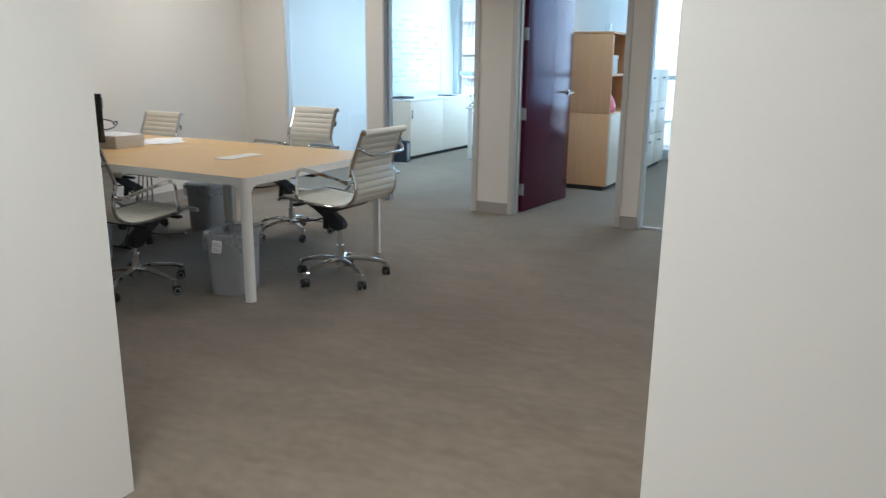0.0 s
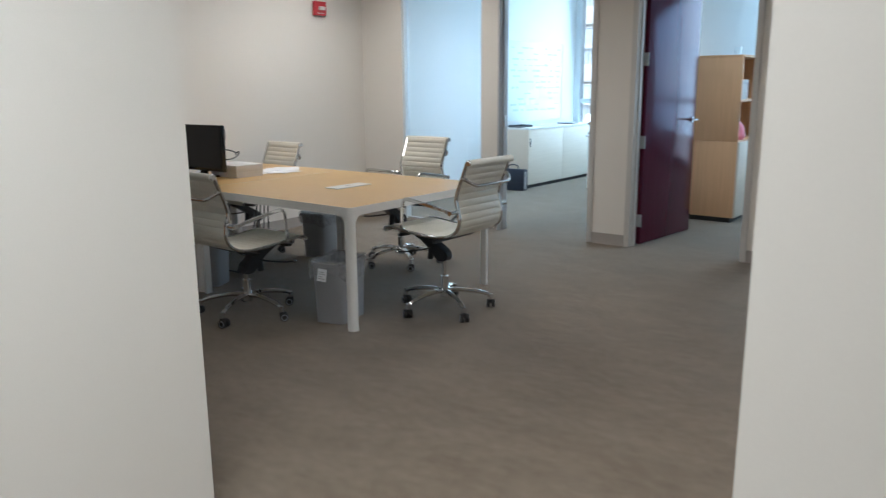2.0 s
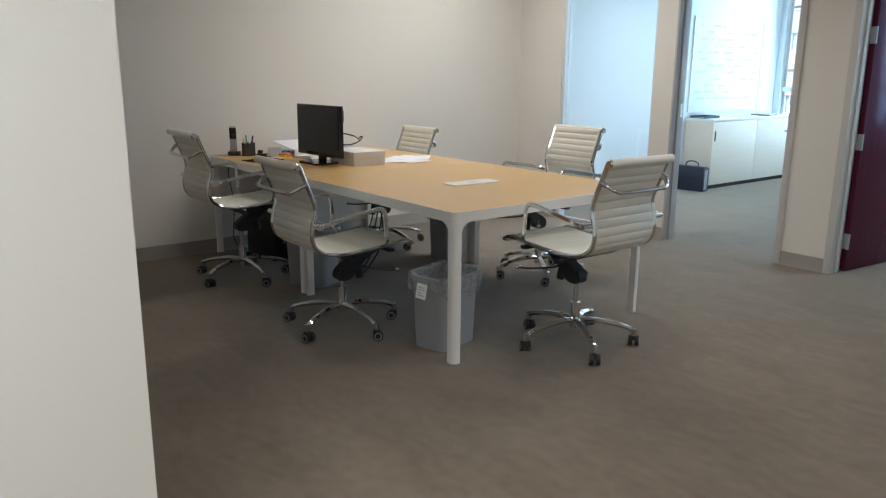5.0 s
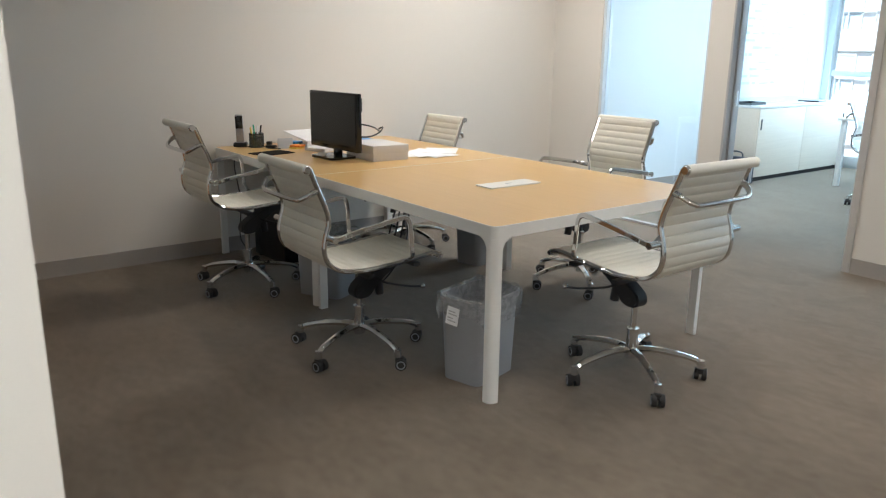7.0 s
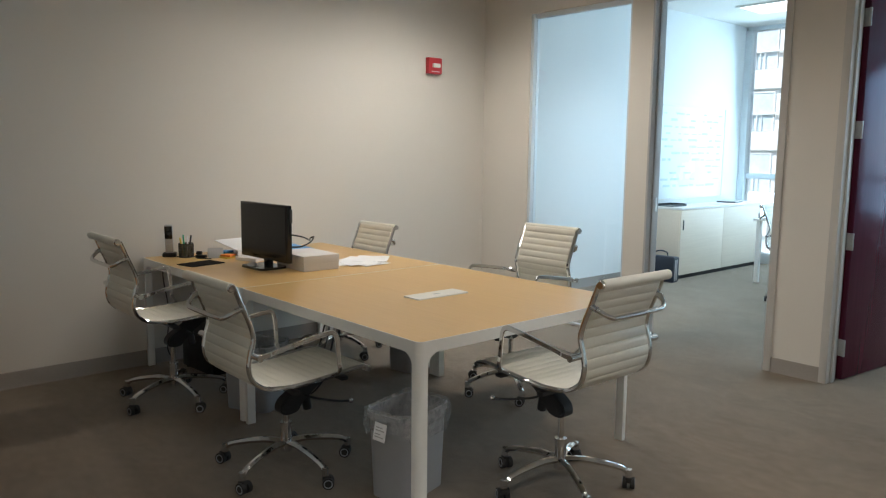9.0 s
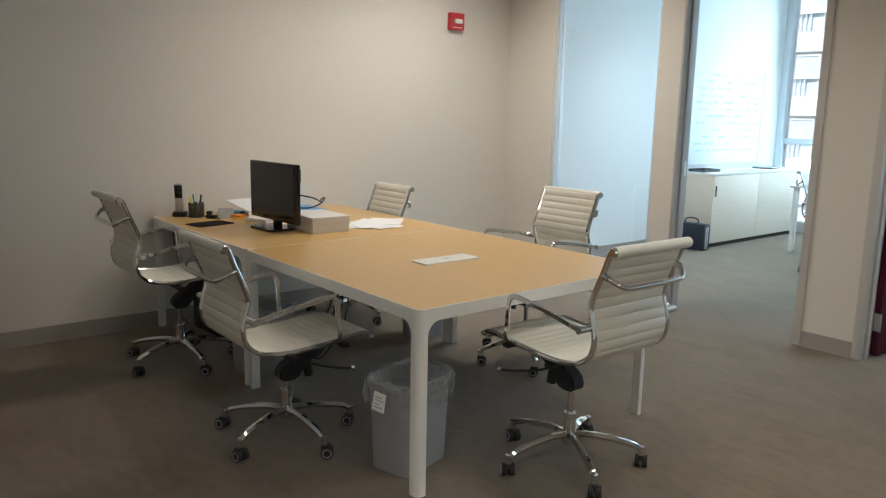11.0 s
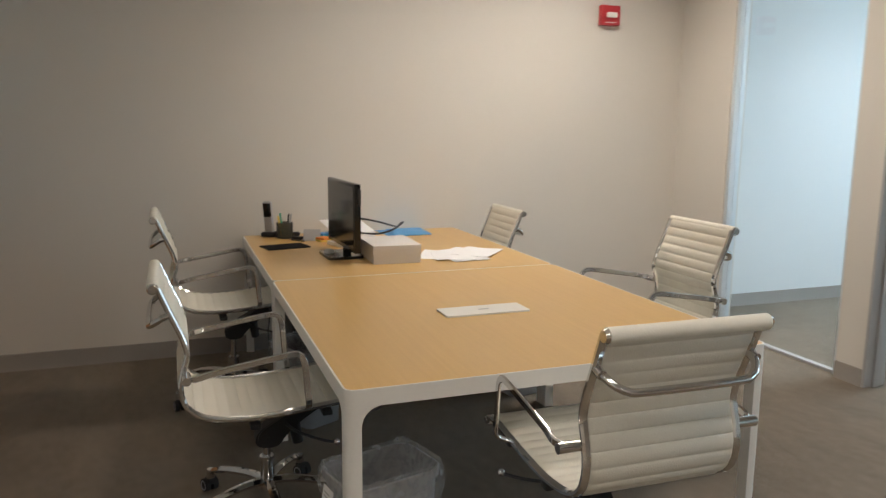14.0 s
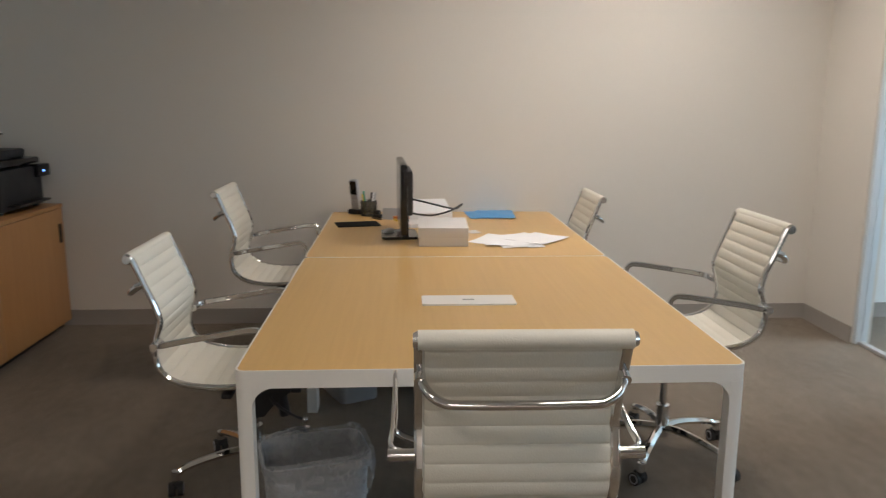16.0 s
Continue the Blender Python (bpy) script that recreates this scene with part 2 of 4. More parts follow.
def merge(bm, b2, m=None):
    if m is not None:
        b2.transform(m)
    me = bpy.data.meshes.new("tmp")
    b2.to_mesh(me)
    b2.free()
    bm.from_mesh(me)
    bpy.data.meshes.remove(me)


def cyl(bm, p, q, r0, r1=None, n=16):
    p, q = Vector(p), Vector(q)
    b2 = bmesh.new()
    bmesh.ops.create_cone(b2, cap_ends=True, segments=n, radius1=r0, radius2=r0 if r1 is None else r1, depth=(q - p).length)
    merge(bm, b2, Matrix.Translation((p + q) / 2) @ (q - p).to_track_quat("Z", "Y").to_matrix().to_4x4())
    return bm


def ball(bm, p, r, sx=1, sy=1, sz=1, n=12):
    b2 = bmesh.new()
    bmesh.ops.create_uvsphere(b2, u_segments=n, v_segments=n - 4, radius=r)
    merge(bm, b2, Matrix.Translation(p) @ Matrix.Diagonal((sx, sy, sz, 1)))
    return bm


def smooth_path(pts, per=6):
    """Catmull-Rom through the points."""
    p = [Vector(a) for a in pts]
    p = [2 * p[0] - p[1]] + p + [2 * p[-1] - p[-2]]
    out = []
    for i in range(1, len(p) - 2):
        a, b, c, d = p[i - 1:i + 3]
        for k in range(per):
            t = k / per
            out.append(0.5 * ((2 * b) + (c - a) * t + (2 * a - 5 * b + 4 * c - d) * t * t + (3 * b - a - 3 * c + d) * t ** 3))
    out.append(p[-2])
    return out


def sweep(bm, pts, section, ref=(0, 0, 1), caps=True, taper=None):
    """A section (across, up) swept along a path; ref gives the side direction's plane."""
    pts = [Vector(p) for p in pts]
    ref = Vector(ref)
    rings = []
    for i, p in enumerate(pts):
        t = (pts[min(i + 1, len(pts) - 1)] - pts[max(i - 1, 0)]).normalized()
        side = t.cross(ref)
        side = side.normalized() if side.length > 1e-4 else Vector((1, 0, 0))
        up = side.cross(t)
        s = taper(i / (len(pts) - 1)) if taper else 1
        rings.append([bm.verts.new(p + side * (a * s) + up * (b * s)) for a, b in section])
    k = len(section)
    for r0, r1 in zip(rings, rings[1:]):
        for j in range(k):
            bm.faces.new((r0[j], r0[(j + 1) % k], r1[(j + 1) % k], r1[j]))
    if caps:
        bm.faces.new(rings[0][::-1])
        bm.faces.new(rings[-1])
    return bm


def circle(r, n=10):
    return [(r * math.cos(2 * math.pi * i / n), r * math.sin(2 * math.pi * i / n)) for i in range(n)]


def bar(w, h, c=0.3):
    """A flat bar's section with eased corners."""
    a, b, k = w / 2, h / 2, min(w, h) * c
    return [(a, -b + k), (a, b - k), (a - k, b), (-a + k, b), (-a, b - k), (-a, -b + k), (-a + k, -b), (a - k, -b)]


def finish(bm, name, mat, smooth=True):
    bmesh.ops.recalc_face_normals(bm, faces=bm.faces[:])
    me = bpy.data.meshes.new(name)
    bm.to_mesh(me)
    bm.free()
    me.materials.append(mat)
    if smooth:
        me.polygons.foreach_set("use_smooth", [True] * len(me.polygons))
        me.set_sharp_from_angle(angle=radians(38))
    return me


def part(name, bm, mat, parent, label=""):
    ob = new(name, finish(bm, name, mat))
    ob.parent = parent
    return tagged(ob, label)


def thing(name, label, category, m=None, group="", kind=""):
    ob = new(name)
    ob.empty_display_size = 0.1
    if m is not None:
        ob.matrix_world = m
    return tagged(ob, label, category, group, kind)


def solid(name, bm, mat, label, category, kind="", m=None):
    ob = new(name, finish(bm, name, mat))
    if m is not None:
        ob.matrix_world = m
    return tagged(ob, label, category, "", kind)


B = bmesh.new


def ring_of(bm, a, b, z, n):
    """An oval ring of vertices."""
    return [bm.verts.new((a * math.cos(2 * math.pi * i / n), b * math.sin(2 * math.pi * i / n), z)) for i in range(n)]


def boxes(*rows):
    bm = B()
    for r in rows:
        box(bm, *r)
    return bm


# ---- the setting ----
solid("floor", boxes((WX - 0.1, -2.6, -0.12, EAST + 0.1, WIN_Y + 0.12, 0.0)), M_CARPET, "taupe grey low-pile office carpet with faint streaks", "floor", "structure")
solid("ceiling", boxes((WX - 0.1, -2.6, CEIL, EAST + 0.1, NY + 0.05, CEIL + 0.1)), M_CEIL, "plain off-white office ceiling", "ceiling", "structure")
solid("ceiling_office", boxes((WX - 0.1, NY + 0.06, OFF_CEIL, EAST + 0.1, WIN_Y + 0.12, OFF_CEIL + 0.1)), M_CEIL, "plain off-white ceiling of the window offices", "ceiling", "structure")
solid("wall_west", boxes((WX - 0.12, SOUTH - 0.12, 0, WX, NB - 0.065, OFF_CEIL)), M_WALL, "long beige painted wall behind the tables", "wall", "structure")
solid("wall_west_office", boxes((WX - 0.12, NB - 0.063, 0, WX, WIN_Y + 0.1, OFF_CEIL)), M_OFFWALL, "white painted side wall of the window office", "wall", "structure")
# north partition: piers and head
GL0, GL1 = -5.025, -3.985      # glass panel
D10, D11 = -3.775, -2.80      # first doorway
D20, D21 = -2.38, -1.42      # second doorway
GR0, GR1 = -1.22, 0.9        # second glass panel
solid("wall_north", boxes(
    (WX, NY, 0, GL0, NB, OFF_CEIL), (GL1, NY, 0, D10 - 0.018, NB, HEAD + 0.05), (D11 + 0.05, NY, 0, D20 - 0.05, NB, HEAD + 0.05),
    (D21 + 0.05, NY, 0, GR0, NB, HEAD + 0.05), (GR1, NY, 0, EAST, NB, OFF_CEIL), (GL0, NY, HEAD + 0.05, GR1, NB, OFF_CEIL)),
    M_WALL, "beige painted partition with glass panels and doorways", "wall", "structure")
solid("wall_east", boxes((EAST, -2.6, 0, EAST + 0.12, WIN_Y + 0.1, OFF_CEIL)), M_WALL, "plain beige painted wall closing the room", "wall", "structure")
solid("wall_south", boxes((WX, SOUTH - 0.12, 0, -1.75, SOUTH, OFF_CEIL)), M_WALL, "beige painted wall behind the storage cabinet", "wall", "structure")
solid("wall_stub", boxes((-1.75, -2.6, 0, -1.633, 2.204, CEIL)), M_WALL, "beige painted wall end beside the passage", "wall", "structure")
solid("wall_passage", boxes((0.066, 1.958, 0, EAST, 2.09, CEIL)), M_WALL, "beige painted wall beside the passage", "wall", "structure")
solid("wall_back", boxes((-1.75, -2.72, 0, EAST, -2.6, CEIL)), M_WALL, "plain beige wall at the passage's end", "wall", "structure")
solid("wall_between_offices", boxes((-2.66, NB, 0, -2.54, WIN_Y, OFF_CEIL)), M_OFFWALL, "white painted wall between the two window offices", "wall", "structure")


def baseboard(x0, y0, x1, y1, out):
    """Rubber cove base along a wall from one point to another; out: the way that it stands off the wall."""
    o = Vector((*out, 0))
    a, b = Vector((x0, y0, 0)), Vector((x1, y1, 0))
    bm = B()
    prof = [(0, 0), (0.016, 0.0), (0.014, 0.006), (0.008, 0.018), (0.006, 0.09), (0.004, 0.098), (0, 0.1)]
    r0 = [bm.verts.new(a + o * d + Vector((0, 0, z))) for d, z in prof]
    r1 = [bm.verts.new(b + o * d + Vector((0, 0, z))) for d, z in prof]
    for i in range(len(prof)):
        j = (i + 1) % len(prof)
        bm.faces.new((r0[i], r0[j], r1[j], r1[i]))
    bm.faces.new(r0)
    bm.faces.new(r1[::-1])
    solid("baseboard", bm, M_BASE, "taupe rubber cove base along the wall's foot", "baseboard", "structure")


baseboard(WX, SOUTH, WX, NY, (1, 0))
baseboard(WX, NB, WX, WIN_Y, (1, 0))
baseboard(WX + 0.016, NY, GL0, NY, (0, -1))
baseboard(GL1, NY, D10 - 0.018, NY, (0, -1))
baseboard(D11 + 0.05, NY, D20 - 0.05, NY, (0, -1))
baseboard(D21 + 0.05, NY, GR0, NY, (0, -1))
baseboard(WX + 0.016, SOUTH, -1.75, SOUTH, (0, 1))
baseboard(-1.75, SOUTH + 0.016, -1.75, 2.204, (-1, 0))
baseboard(-2.54, NB, -2.54, WIN_Y, (1, 0))


def door_frame(name, x0, x1, label, left=None, face=0.05):
    """A pressed steel frame lining an opening, with a stop and a face proud of the wall."""
    f = thing(name, label, "door frame", None, "", "structure")
    for side, a, d in (("jamb", x0, -1), ("jamb", x1, 1)):
        bm = B()
        xa, xb = sorted((a, a + d * (face if d < 0 else 0.05)))
        box(bm, xa, NY - 0.012, 0, xb, NB + 0.012, HEAD + 0.05, 0.003)
        sa, sb = sorted((a, a - d * 0.014))
        box(bm, sa, NY + 0.045, 0, sb, NY + 0.085, HEAD, 0.002)
        part(side, bm, (left if d < 0 else None) or M_FRAME, f)
    part("head", box(B(), x0 + 0.001, NY - 0.012, HEAD, x1 - 0.001, NB + 0.012, HEAD + 0.05, 0.003), M_FRAME, f)
    return f


fr1 = door_frame("door_frame_1", D10, D11, "grey-beige painted steel door frame, no leaf in view", M_JAMB, 0.018)
fr2 = door_frame("door_frame_2", D20, D21, "grey-beige painted steel frame of the open door")
# strike plate on the first frame
part("strike_plate", box(B(), D10, NY + 0.09, 1.02, D10 + 0.003, NY + 0.12, 1.13), M_CHROME, fr1, "small chrome strike plate")


def glass_panel(name, x0, x1, label):
    w = thing(name, label, "window", None, "", "structure")
    y0, y1 = NY + 0.03, NY + 0.075
    for nm, r in (("frame_post", (x0, y0 - 0.02, 0, x0 + 0.03, y1 + 0.02, HEAD + 0.05)), ("frame_post", (x1 - 0.022, y0 - 0.02, 0, x1, y1 + 0.02, HEAD + 0.05)),
                  ("frame_sill", (x0 + 0.03, y0, 0, x1 - 0.022, y1, 0.018)), ("frame_head", (x0 + 0.03, y0, HEAD + 0.01, x1 - 0.022, y1, HEAD + 0.05))):
        part(nm, box(B(), *r, 0.002), M_JAMB if nm == "frame_sill" else M_ALU, w)
    p = part("pane", box(B(), x0 + 0.03, y0 + 0.018, 0.018, x1 - 0.022, y0 + 0.028, HEAD + 0.01), M_GLASS, w, "clear floor-to-head glass pane")
    p.visible_shadow = False


glass_panel("window_1", GL0, GL1, "tall clear glass side panel in a slim aluminium frame")
glass_panel("window_2", GR0, GR1, "wide clear glass panel in a slim aluminium frame")

# outer window wall with mullions and one transom
win = thing("window_3", "floor-to-ceiling office window in pale aluminium", "window", None, "", "structure")
XS = [WX + 0.03, -4.05, -2.62, -1.3, 0.1, 1.5, EAST]
part("sill_rail", box(B(), WX, WIN_Y, 0, EAST, WIN_Y + 0.1, 0.14, 0.004), M_ALU, win)
part("head_rail", box(B(), WX, WIN_Y, OFF_CEIL - 0.05, EAST, WIN_Y + 0.1, OFF_CEIL + 0.1, 0.004), M_ALU, win)
for i, x in enumerate(XS):
    w = 0.09 if i == 0 else 0.06
    part("mullion", box(B(), x - 0.03, WIN_Y - 0.05, 0.14, x - 0.03 + w, WIN_Y + 0.1, OFF_CEIL - 0.05, 0.004), M_ALU, win)
for a, b in zip(XS, XS[1:]):
    a2 = a + 0.06 if a == XS[0] else a + 0.03
    part("transom", box(B(), a2, WIN_Y - 0.01, 1.14, b - 0.03, WIN_Y + 0.08, 1.21, 0.004), M_ALU, win)
    for z0, z1 in ((0.14, 1.14), (1.21, OFF_CEIL - 0.05)):
        p = part("pane", box(B(), a2, WIN_Y + 0.03, z0, b - 0.03, WIN_Y + 0.045, z1), M_GLASS, win)
        p.visible_shadow = False


# ---- tables ----
TOP = 0.74
TX0, TX1, TX2 = -5.575, -4.14, -2.66
TY0, TY1 = 3.895, 5.30


def corner_leg(bm, x, y, dx, dy, w=0.045, fil=0.06):
    """An upright square leg that flares in a quarter round into both rails."""
    r = 0.028
    sec = [(w, 0.0), (w, w), (0.0, w)] + [(r - r * math.cos(math.pi / 2 * i / 6), r - r * math.sin(math.pi / 2 * i / 6)) for i in range(7)]
    lo = [bm.verts.new((x + dx * u, y + dy * v, 0)) for u, v in sec]
    hi = [bm.verts.new((x + dx * u, y + dy * v, TOP - 0.0502)) for u, v in sec]
    bm.faces.new(lo)
    bm.faces.new(hi[::-1])
    for i in range(len(sec)):
        j = (i + 1) % len(sec)
        bm.faces.new((lo[i], hi[i], hi[j], lo[j]))
    z1 = TOP - 0.0502
    for ax in (0, 1):
        n = 8
        pts = [(w, z1)] + [(w + fil - fil * math.cos(math.pi / 2 * i / n), z1 - fil + fil * math.sin(math.pi / 2 * i / n)) for i in range(n + 1)]
        lo, hi = [], []
        for u, z in pts:
            for lst, o in ((lo, 0.0015), (hi, w - 0.012)):
                lst.append(bm.verts.new((x + dx * u, y + dy * o, z) if ax == 0 else (x + dx * o, y + dy * u, z)))
        bm.faces.new(lo)
        bm.faces.new(hi[::-1])
        for i in range(len(pts)):
            j = (i + 1) % len(pts)
            bm.faces.new((lo[i], hi[i], hi[j], lo[j]))
    return bm


def round_slab(bm, x0, y0, x1, y1, z0, z1, r, n=5):
    pts = []
    for cx, cy, a0 in ((x1 - r, y1 - r, 0), (x0 + r, y1 - r, 90), (x0 + r, y0 + r, 180), (x1 - r, y0 + r, 270)):
        for i in range(n + 1):
            a = radians(a0 + 90 * i / n)
            pts.append((cx + r * math.cos(a), cy + r * math.sin(a)))
    lo = [bm.verts.new((x, y, z0)) for x, y in pts]
    hi = [bm.verts.new((x, y, z1)) for x, y in pts]
    bm.faces.new(lo[::-1])
    bm.faces.new(hi)
    for i in range(len(pts)):
        j = (i + 1) % len(pts)
        bm.faces.new((lo[i], lo[j], hi[j], hi[i]))
    return bm


def bench_table(x0, x1, y0, y1, label, west=0.006, east=0.006):
    t = thing("bench_table", label, "table", pose((x0 + x1) / 2, (y0 + y1) / 2, 0), "pair of joined tables")
    hx, hy = (x1 - x0) / 2, (y1 - y0) / 2
    part("tabletop", round_slab(B(), -hx + west, -hy + 0.006, hx - east, hy - 0.006, TOP - 0.02, TOP, 0.024), M_MAPLE, t, "honey maple laminate top")
    part("edge_frame", round_slab(B(), -hx, -hy, hx, hy, TOP - 0.05, TOP - 0.0006, 0.03), M_WHITE, t, "white steel edge frame")
    for sx in (-1, 1):
        for sy in (-1, 1):
            part("leg", corner_leg(B(), sx * hx, sy * hy, -sx, -sy), M_WHITE, t, "white square leg with rounded shoulder")
    return t


near_table = bench_table(TX1 + 0.002, TX2, TY0, TY1, "honey maple table with white steel frame and legs", west=0.006)
bench_table(TX0, TX1 - 0.002, TY0, TY1, "honey maple table with white frame, against the beige wall", east=0.006)
# small dark marks left on the laminate
for x, y, r in ((-2.93, 4.052, 0.006), (-2.95, 4.413, 0.004)):
    bm = B()
    lo, hi = ring_of(bm, r, r * 0.7, TOP, 9), ring_of(bm, r * 0.8, r * 0.5, TOP + 0.0006, 9)
    bm.faces.new(hi)
    for i in range(9):
        bm.faces.new((lo[i], lo[(i + 1) % 9], hi[(i + 1) % 9], hi[i]))
    spot = part("stain", bm, M_SHADEMAPLE_STAIN, near_table, "small dark mark")
    spot.matrix_parent_inverse = near_table.matrix_world.inverted()
# cable cover set in the near table
cover = thing("cable_cover", "white oblong cable flap lying in the maple tabletop", "cable cover", pose(-3.352, 4.583, TOP))
part("plate", round_slab(B(), -0.062, -0.168, 0.062, 0.168, 0, 0.006, 0.008), M_WHITE, cover)
part("finger_slot", box(B(), -0.006, -0.02, 0.0062, 0.004, 0.02, 0.0075), M_SILVER, cover)

# ---- office chairs ----
SEAT_PROFILE = [(-0.365, 0.965), (-0.332, 0.88), (-0.297, 0.795), (-0.284, 0.735), (-0.300, 0.675), (-0.308, 0.615), (-0.288, 0.555), (-0.228, 0.515),
                (-0.12, 0.498), (0.0, 0.501), (0.12, 0.511), (0.225, 0.521), (0.272, 0.518), (0.292, 0.506)]


def office_chair(m, drop, label, spin=0.0):
    """Ribbed cream sling on chrome rails, loop arms, star base; drop: how far the gas lift is let down."""
    c = thing("office_chair", label, "chair", m, "chairs round the tables")
    up = Matrix.Translation((0, 0.02, -drop))
    prof = smooth_path([(0, y, z) for y, z in SEAT_PROFILE], 24)
    W = 0.204
    # ribbed sling
    length = [0.0]
    for a, b in zip(prof, prof[1:]):
        length.append(length[-1] + (b - a).length)
    pitch = length[-1] / 25
    bm = B()
    rows = []
    for i, p in enumerate(prof):
        t = (prof[min(i + 1, len(prof) - 1)] - prof[max(i - 1, 0)]).normalized()
        nrm = Vector((0, -t.z, t.y))
        bulge = 0.003 + 0.0066 * abs(math.sin(math.pi * length[i] / pitch)) ** 0.42
        xs = [-W, -W + 0.012, 0, W - 0.012, W]
        ks = [0.4, 0.95, 1.0, 0.95, 0.4]
        rows.append([bm.verts.new(up @ (p + nrm * bulge * k + Vector((x, 0, 0)))) for x, k in zip(xs, ks)]
                    + [bm.verts.new(up @ (p - nrm * bulge * k + Vector((x, 0, 0)))) for x, k in zip(xs[::-1], ks[::-1])])
    for r0, r1 in zip(rows, rows[1:]):
        for j in range(10):
            bm.faces.new((r0[j], r0[(j + 1) % 10], r1[(j + 1) % 10], r1[j]))
    bm.faces.new(rows[0])
    bm.faces.new(rows[-1][::-1])
    part("sling", bm, M_VINYL, c, "cream vinyl sling with horizontal ribs")
    # rolls at both ends; the head roll hangs behind the sling's top edge
    for name, p, r in (("head_roll", prof[0] + Vector((0, -0.012, -0.006)), 0.0205), ("front_roll", prof[-1], 0.014)):
        part(name, cyl(B(), up @ (p + Vector((-W - 0.014, 0, 0))), up @ (p + Vector((W + 0.014, 0, 0))), r, n=22), M_VINYL, c)
        for s in (-1, 1):
            part("end_cap", cyl(B(), up @ (p + Vector((s * (W + 0.014), 0, 0))), up @ (p + Vector((s * (W + 0.024), 0, 0))), r * 0.92, r * 0.7, n=16), M_CHROME, c)
    # side rails
    for s in (-1, 1):
        bm = B()
        sweep(bm, [up @ (p + Vector((s * (W + 0.011), 0, 0))) for p in prof[1::3]], bar(0.018, 0.023), (1, 0, 0))
        part("side_rail", bm, M_CHROME, c)
    # back brace: a tube that leaves the rails, sags and runs straight behind the sling
    zb, yb = 0.868, -0.338
    half = [(W + 0.008, yb, zb), (W + 0.004, yb - 0.020, zb - 0.010), (W - 0.012, yb - 0.042, zb - 0.026), (W - 0.036, yb - 0.054, zb - 0.037), (W - 0.066, yb - 0.058, zb - 0.041)]
    pts = smooth_path([up @ Vector((-x, y, z)) for x, y, z in half] + [up @ Vector((0, yb - 0.060, zb - 0.042))] + [up @ Vector(q) for q in half[::-1]], 6)
    brace = part("back_brace", sweep(B(), pts, circle(0.0105, 18)), M_CHROME, c)
    for s in (-1, 1):
        part("clamp", cyl(B(), up @ Vector((s * (W + 0.010), yb + 0.012, zb + 0.004)), up @ Vector((s * (W + 0.010), yb - 0.02, zb - 0.006)), 0.0125, n=14), M_CHROME, brace)
    # loop arms
    for s in (-1, 1):
        x0, x1 = s * (W + 0.02), s * 0.276
        pts = smooth_path([up @ Vector(q) for q in ((x0, -0.292, 0.668), (x1, -0.27, 0.673), (x1, -0.20, 0.687), (x1, -0.06, 0.710), (x1, 0.035, 0.724), (x1, 0.068, 0.718),
                                                    (x1, 0.083, 0.688), (x1, 0.090, 0.60), (x1, 0.094, 0.545), (x0, 0.096, 0.515))], 5)
        arm = part("arm", sweep(B(), pts, bar(0.022, 0.010), (s, 0, 0.001)), M_CHROME, c)
        part("arm_knob", cyl(B(), up @ Vector((x0 - s * 0.01, -0.29, 0.668)), up @ Vector((x1 + s * 0.008, -0.29, 0.668)), 0.014), M_CHROME, arm)
    # mechanism under the seat: a slanting box-like body with a blunt heel over the lift and a hanging spring knob
    bm = B()
    side = smooth_path([(0.238, 0.494), (0.236, 0.462), (0.16, 0.425), (0.085, 0.374), (0.040, 0.330), (0.018, 0.304), (-0.030, 0.301), (-0.058, 0.316), (-0.060, 0.346), (-0.036, 0.374), (0.04, 0.418), (0.12, 0.466), (0.16, 0.494), (0.238, 0.494)], 2)[:-1]
    for x0, x1, k in ((-0.027, 0.027, 1.0), (-0.035, 0.035, 0.93)):
        pts = [(p.x * k + 0.07 * (1 - k), p.y * k + 0.41 * (1 - k)) for p in side]
        lo = [bm.verts.new((x0, y, z)) for y, z in pts]
        hi = [bm.verts.new((x1, y, z)) for y, z in pts]
        bm.faces.new(lo)
        bm.faces.new(hi[::-1])
        for q in range(len(pts)):
            r = (q + 1) % len(pts)
            bm.faces.new((lo[q], hi[q], hi[r], lo[r]))
    bmesh.ops.recalc_face_normals(bm, faces=bm.faces)
    cyl(bm, (-0.037, -0.018, 0.335), (0.037, -0.018, 0.335), 0.009, n=12)
    bm.transform(up)
    mech = part("tilt_mechanism", bm, M_BLACK, c, "black tilt mechanism")
    part("spring_knob", cyl(B(), up @ Vector((0, 0.080, 0.39)), up @ Vector((0, 0.096, 0.300)), 0.023, 0.021, 18), M_BLACK, mech, "round black tension knob")
    for y, z in ((0.19, 0.482), (-0.055, 0.462)):
        part("cross_bar", box(B(), -W - 0.004, y - 0.018, z - drop - 0.012, W + 0.004, y + 0.018, z - drop + 0.006, 0.005), M_BLACK, mech)
    for s in (-1, 1):
        bm = B()
        sweep(bm, smooth_path([up @ Vector(q) for q in ((s * 0.05, 0.05, 0.39), (s * 0.09, 0.08, 0.376), (s * 0.16, 0.15, 0.366), (s * 0.205, 0.195, 0.368))], 5), circle(0.0055, 8))
        lever = part("tilt_lever", bm, M_BLACK, c)
        part("lever_tip", ball(B(), up @ Vector((s * 0.21, 0.20, 0.37)), 0.0115), M_CHROME, lever)
    # gas lift
    bm = cyl(B(), (0, 0, 0.20), (0, 0, 0.34 - drop), 0.014)
    part("gas_lift", bm, M_CHROME, c)
